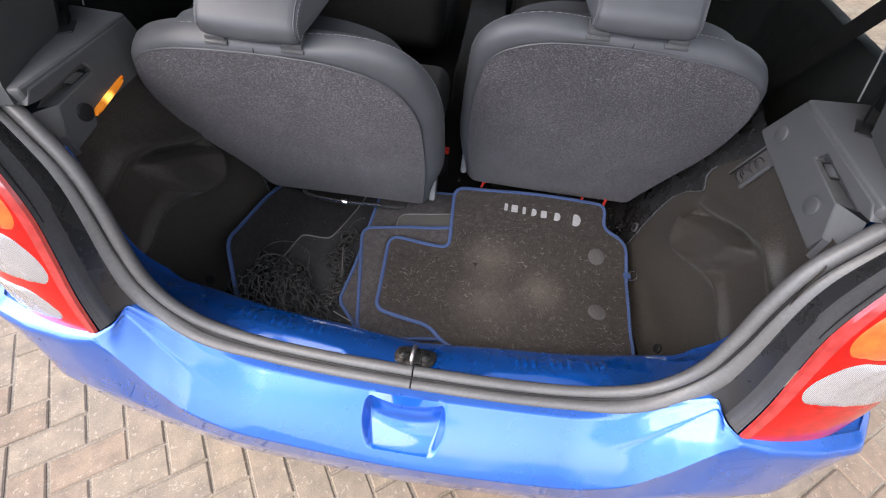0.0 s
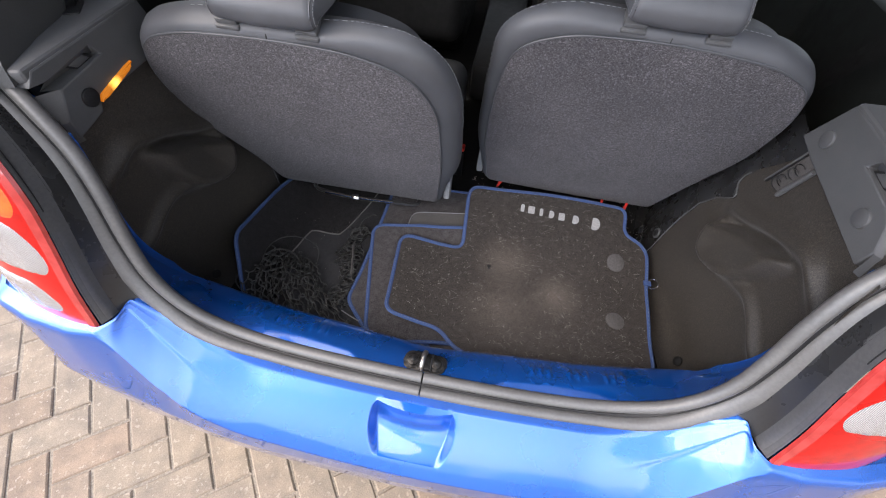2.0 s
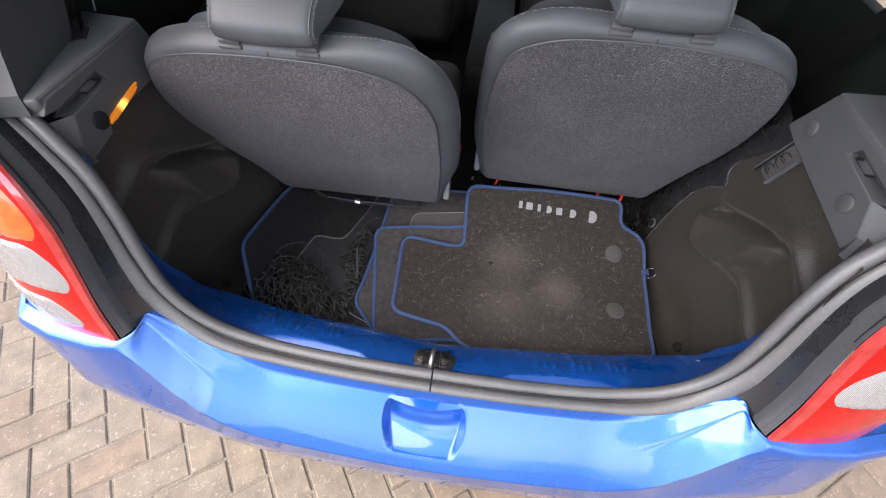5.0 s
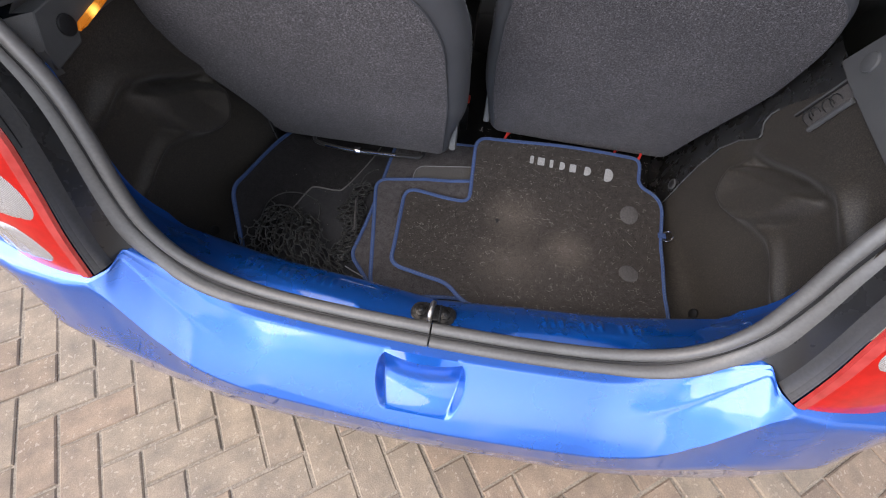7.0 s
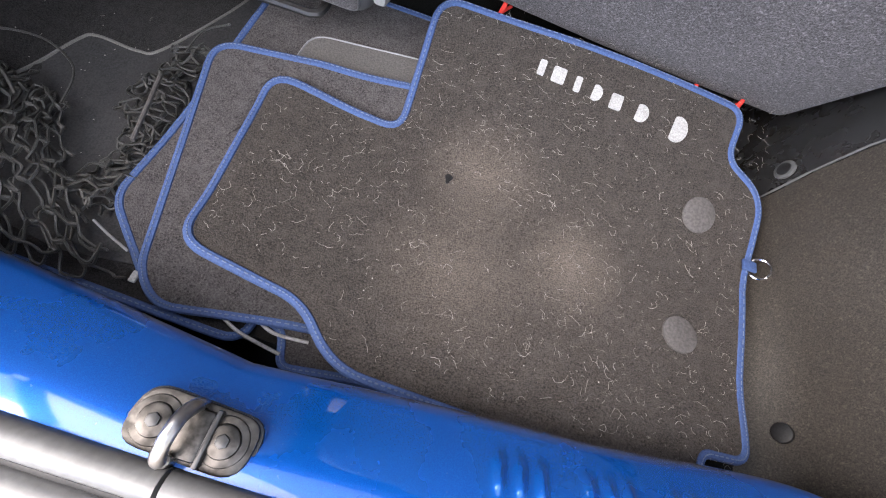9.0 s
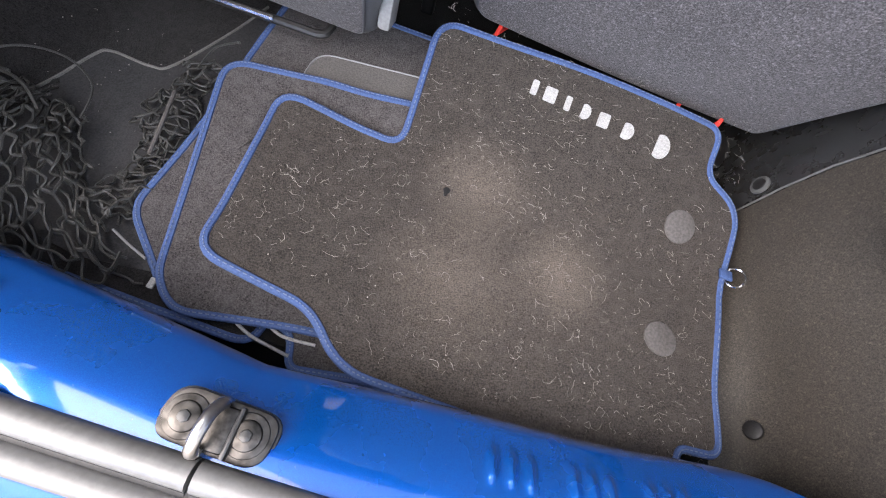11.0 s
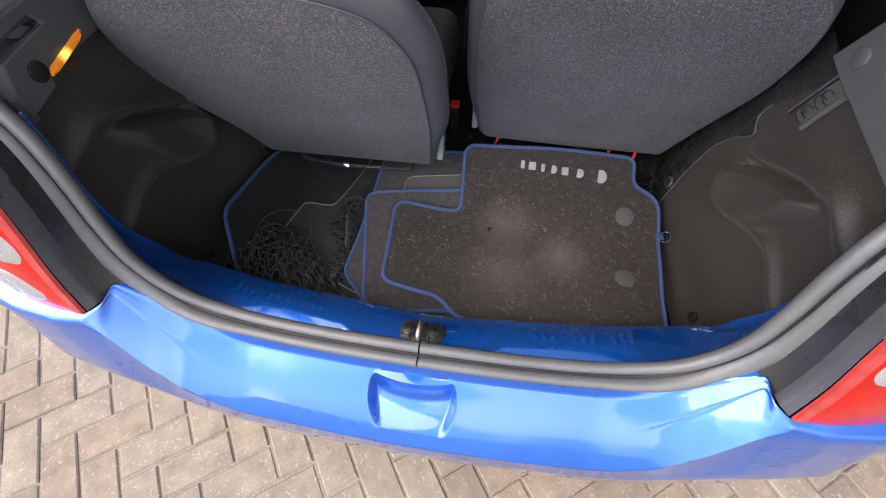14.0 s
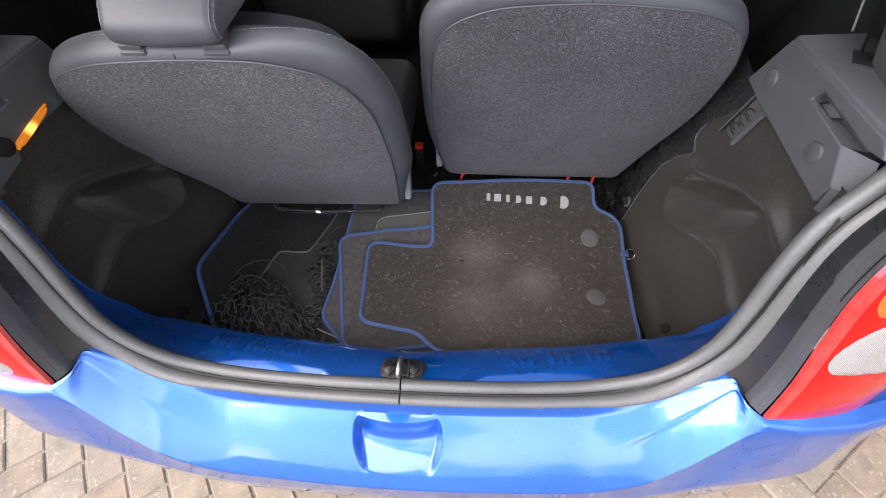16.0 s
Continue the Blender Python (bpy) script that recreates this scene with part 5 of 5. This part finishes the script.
small = smooth_line([(-0.448, 0.180, 0.574), (-0.470, 0.172, 0.578), (-0.481, 0.156, 0.590), (-0.474, 0.138, 0.584), (-0.454, 0.126, 0.568)], 24)
part("loop_cord", tube(small, 0.0014, 6), CORD, net)
end_loop = smooth_line([(-0.258, 0.368, 0.565), (-0.250, 0.401, 0.574), (-0.230, 0.420, 0.577), (-0.216, 0.408, 0.592)], 24)
part("loop_cord", tube(end_loop, 0.0014, 6), CORD, net)
part("hook_rod", tube([(-0.249, 0.311, 0.582), (-0.227, 0.222, 0.582)], 0.0024, 8), BUTTON, net, "grey plastic hook rod")
part("tag", tube([(-0.226, 0.136, 0.556), (-0.205, 0.127, 0.556), (-0.180, 0.118, 0.555)], 0.0014, 6), GREY_BRACKET, net, "pale plastic end")

# ---- under the seats ----
bar = thing("seat_release_bar", "black steel seat release bar with chrome clamp", "seat bar")
line = smooth_line([(-0.385, 0.50, 0.634), (-0.390, 0.452, 0.634), (-0.380, 0.434, 0.632), (-0.345, 0.428, 0.630), (-0.272, 0.426, 0.628), (-0.15, 0.434, 0.628), (-0.120, 0.437, 0.628), (-0.111, 0.450, 0.630), (-0.111, 0.50, 0.634)], 50)
part("rod", tube(line, 0.0052, 8), BLACK_STEEL, bar)
part("bright_rod", tube([(-0.355, 0.4255, 0.632), (-0.272, 0.4225, 0.632), (-0.175, 0.4285, 0.632)], 0.0040, 8), CHROME, bar)
part("clamp", disc(0.010, 0.018, (-0.272, 0.424, 0.631), (0, 90, 0)), CHROME, bar)


def buckle(x, y, z, turn):
    b = thing("belt_buckle", "black seat belt buckle with red button", "buckle", "buckles")
    part("stalk", block((0.022, 0.016, 0.12), (x, y, z - 0.07), 0.004, (turn, 0, 0)), BLACK_TRIM, b)
    part("button", block((0.024, 0.02, 0.014), (x, y - 0.004, z), 0.003, (turn, 0, 0)), RED_PLASTIC, b, "red release button")
    return b


buckle(-0.035, 0.675, 0.646, 8)
for x, y, z in ((-0.038, 0.452, 0.722), (0.030, 0.575, 0.72)):
    tagged(part("seat_bracket", block((0.016, 0.03, 0.10), (x, y, z), 0.005, (-12, 0, 0)), GREY_BRACKET), "light grey plastic seat hinge cover", "bracket", "seat brackets")
for x, y, w in ((0.087, 0.560, 0.0), (0.362, 0.560, 0.4), (0.425, 0.552, 0.2)):
    pts = smooth_line([(x, y + 0.008, 0.674), (x + 0.004, y, 0.655), (x + 0.012 * w, y - 0.012, 0.636), (x + 0.02 * w, y - 0.002, 0.631), (x + 0.012, y + 0.010, 0.640)], 20)
    tagged(part("red_pull_strap", tube(pts, 0.003, 6, flat=0.5), RED_STRAP), "short red pull strap under the seat", "strap", "pull straps")

# ---- cabin beyond ----
for x in (-0.36, 0.36):
    f = thing("front_seat", "front seat coloured near-black for the unlit cabin", "car seat", "front seats")
    # the belt's near-black stands in for shade on these seats
    part("backrest", block((0.48, 0.14, 0.62), (x, 1.28, 0.98), 0.05, (-14, 0, 0), 4), BELT_AND_SHADE, f)
    part("cushion", block((0.48, 0.5, 0.16), (x, 1.55, 0.66), 0.05, segments=4), BELT_AND_SHADE, f)
console = thing("centre_console", "black centre console with handbrake", "console")
part("tunnel", block((0.16, 0.9, 0.14), (0.02, 1.5, 0.62), 0.02), BLACK_TRIM, console)
part("handbrake", tube([(0.03, 1.25, 0.70), (0.03, 1.05, 0.76), (0.03, 0.98, 0.79)], 0.014, 10), GREY_TRIM, console)
for sd in (-1, 1):
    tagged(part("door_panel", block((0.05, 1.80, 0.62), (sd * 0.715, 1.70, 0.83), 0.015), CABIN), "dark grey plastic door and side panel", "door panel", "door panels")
    belt = [(sd * 0.648, 0.36, 1.36), (sd * 0.632, 0.435, 1.21), (sd * 0.615, 0.53, 1.03), (sd * 0.60, 0.63, 0.84)]
    bm = loft([[(p[0] - sd * 0.004, p[1] - 0.024, p[2]), (p[0], p[1] + 0.024, p[2])] for p in smooth_line(belt, 12)])
    bmesh.ops.solidify(bm, geom=bm.faces[:], thickness=0.0015)
    tagged(part("seat_belt", bm, BELT_AND_SHADE), "black seat belt webbing beside the rear seat", "seat belt", "seat belts")


# ---- paving ----
PITCH, ANGLE, ORIGIN = 0.105, radians(36.0), np.array((-1.003, -0.159))
E1, E2 = np.array((math.cos(ANGLE), math.sin(ANGLE))), np.array((-math.sin(ANGLE), math.cos(ANGLE)))


def brick_mesh():
    bm = bmesh.new()
    bmesh.ops.create_cube(bm, size=1.0)
    bmesh.ops.scale(bm, vec=(2 * PITCH - 0.007, PITCH - 0.007, 0.05), verts=bm.verts)
    top = [e for e in bm.edges if e.verts[0].co.z > 0 and e.verts[1].co.z > 0]
    bmesh.ops.bevel(bm, geom=top, offset=0.004, segments=1, affect="EDGES")
    bmesh.ops.translate(bm, vec=(0, 0, -0.025), verts=bm.verts)
    me = bpy.data.meshes.new("paving_brick")
    bm.to_mesh(me)
    bm.free()
    me.materials.append(BRICK)
    return me


BRICK_MESH = brick_mesh()
rest = []
rng = np.random.default_rng(11)
count = 0
for c in range(-110, 111):
    for r in range(-110, 111):
        s = (c + r) % 4
        if s not in (0, 2):
            continue
        flat = s == 0
        mid = ORIGIN + PITCH * ((c - 1 + (1.0 if flat else 0.5)) * E1 + (r - 1 + (0.5 if flat else 1.0)) * E2)
        if abs(mid[0]) > 7 or abs(mid[1]) > 7:
            continue
        turn = ANGLE + (0 if flat else math.pi / 2) + rng.normal(0, 0.006)
        m = pose(mid[0] + rng.normal(0, 0.001), mid[1] + rng.normal(0, 0.001), rng.normal(0, 0.0012), rng.normal(0, 0.4), rng.normal(0, 0.3), math.degrees(turn))
        if -1.75 < mid[0] < 1.6 and -1.0 < mid[1] < 0.45 and count < 300:
            ob = new("brick", BRICK_MESH)
            ob.parent = ground
            ob.matrix_basis = m
            count += 1
        else:
            rest.append(m)
verts, faces = [], []
base_v = [v.co.copy() for v in BRICK_MESH.vertices]
base_f = [tuple(p.vertices) for p in BRICK_MESH.polygons]
for m in rest:
    k = len(verts)
    verts += [tuple(m @ v) for v in base_v]
    faces += [tuple(k + i for i in f) for f in base_f]
me = bpy.data.meshes.new("far_paving")
me.from_pydata(verts, [], faces)
me.materials.append(BRICK)
far_paving = tagged(new("far_paving", me), "beige block paving laid in herringbone", "paving", kind="stuff")
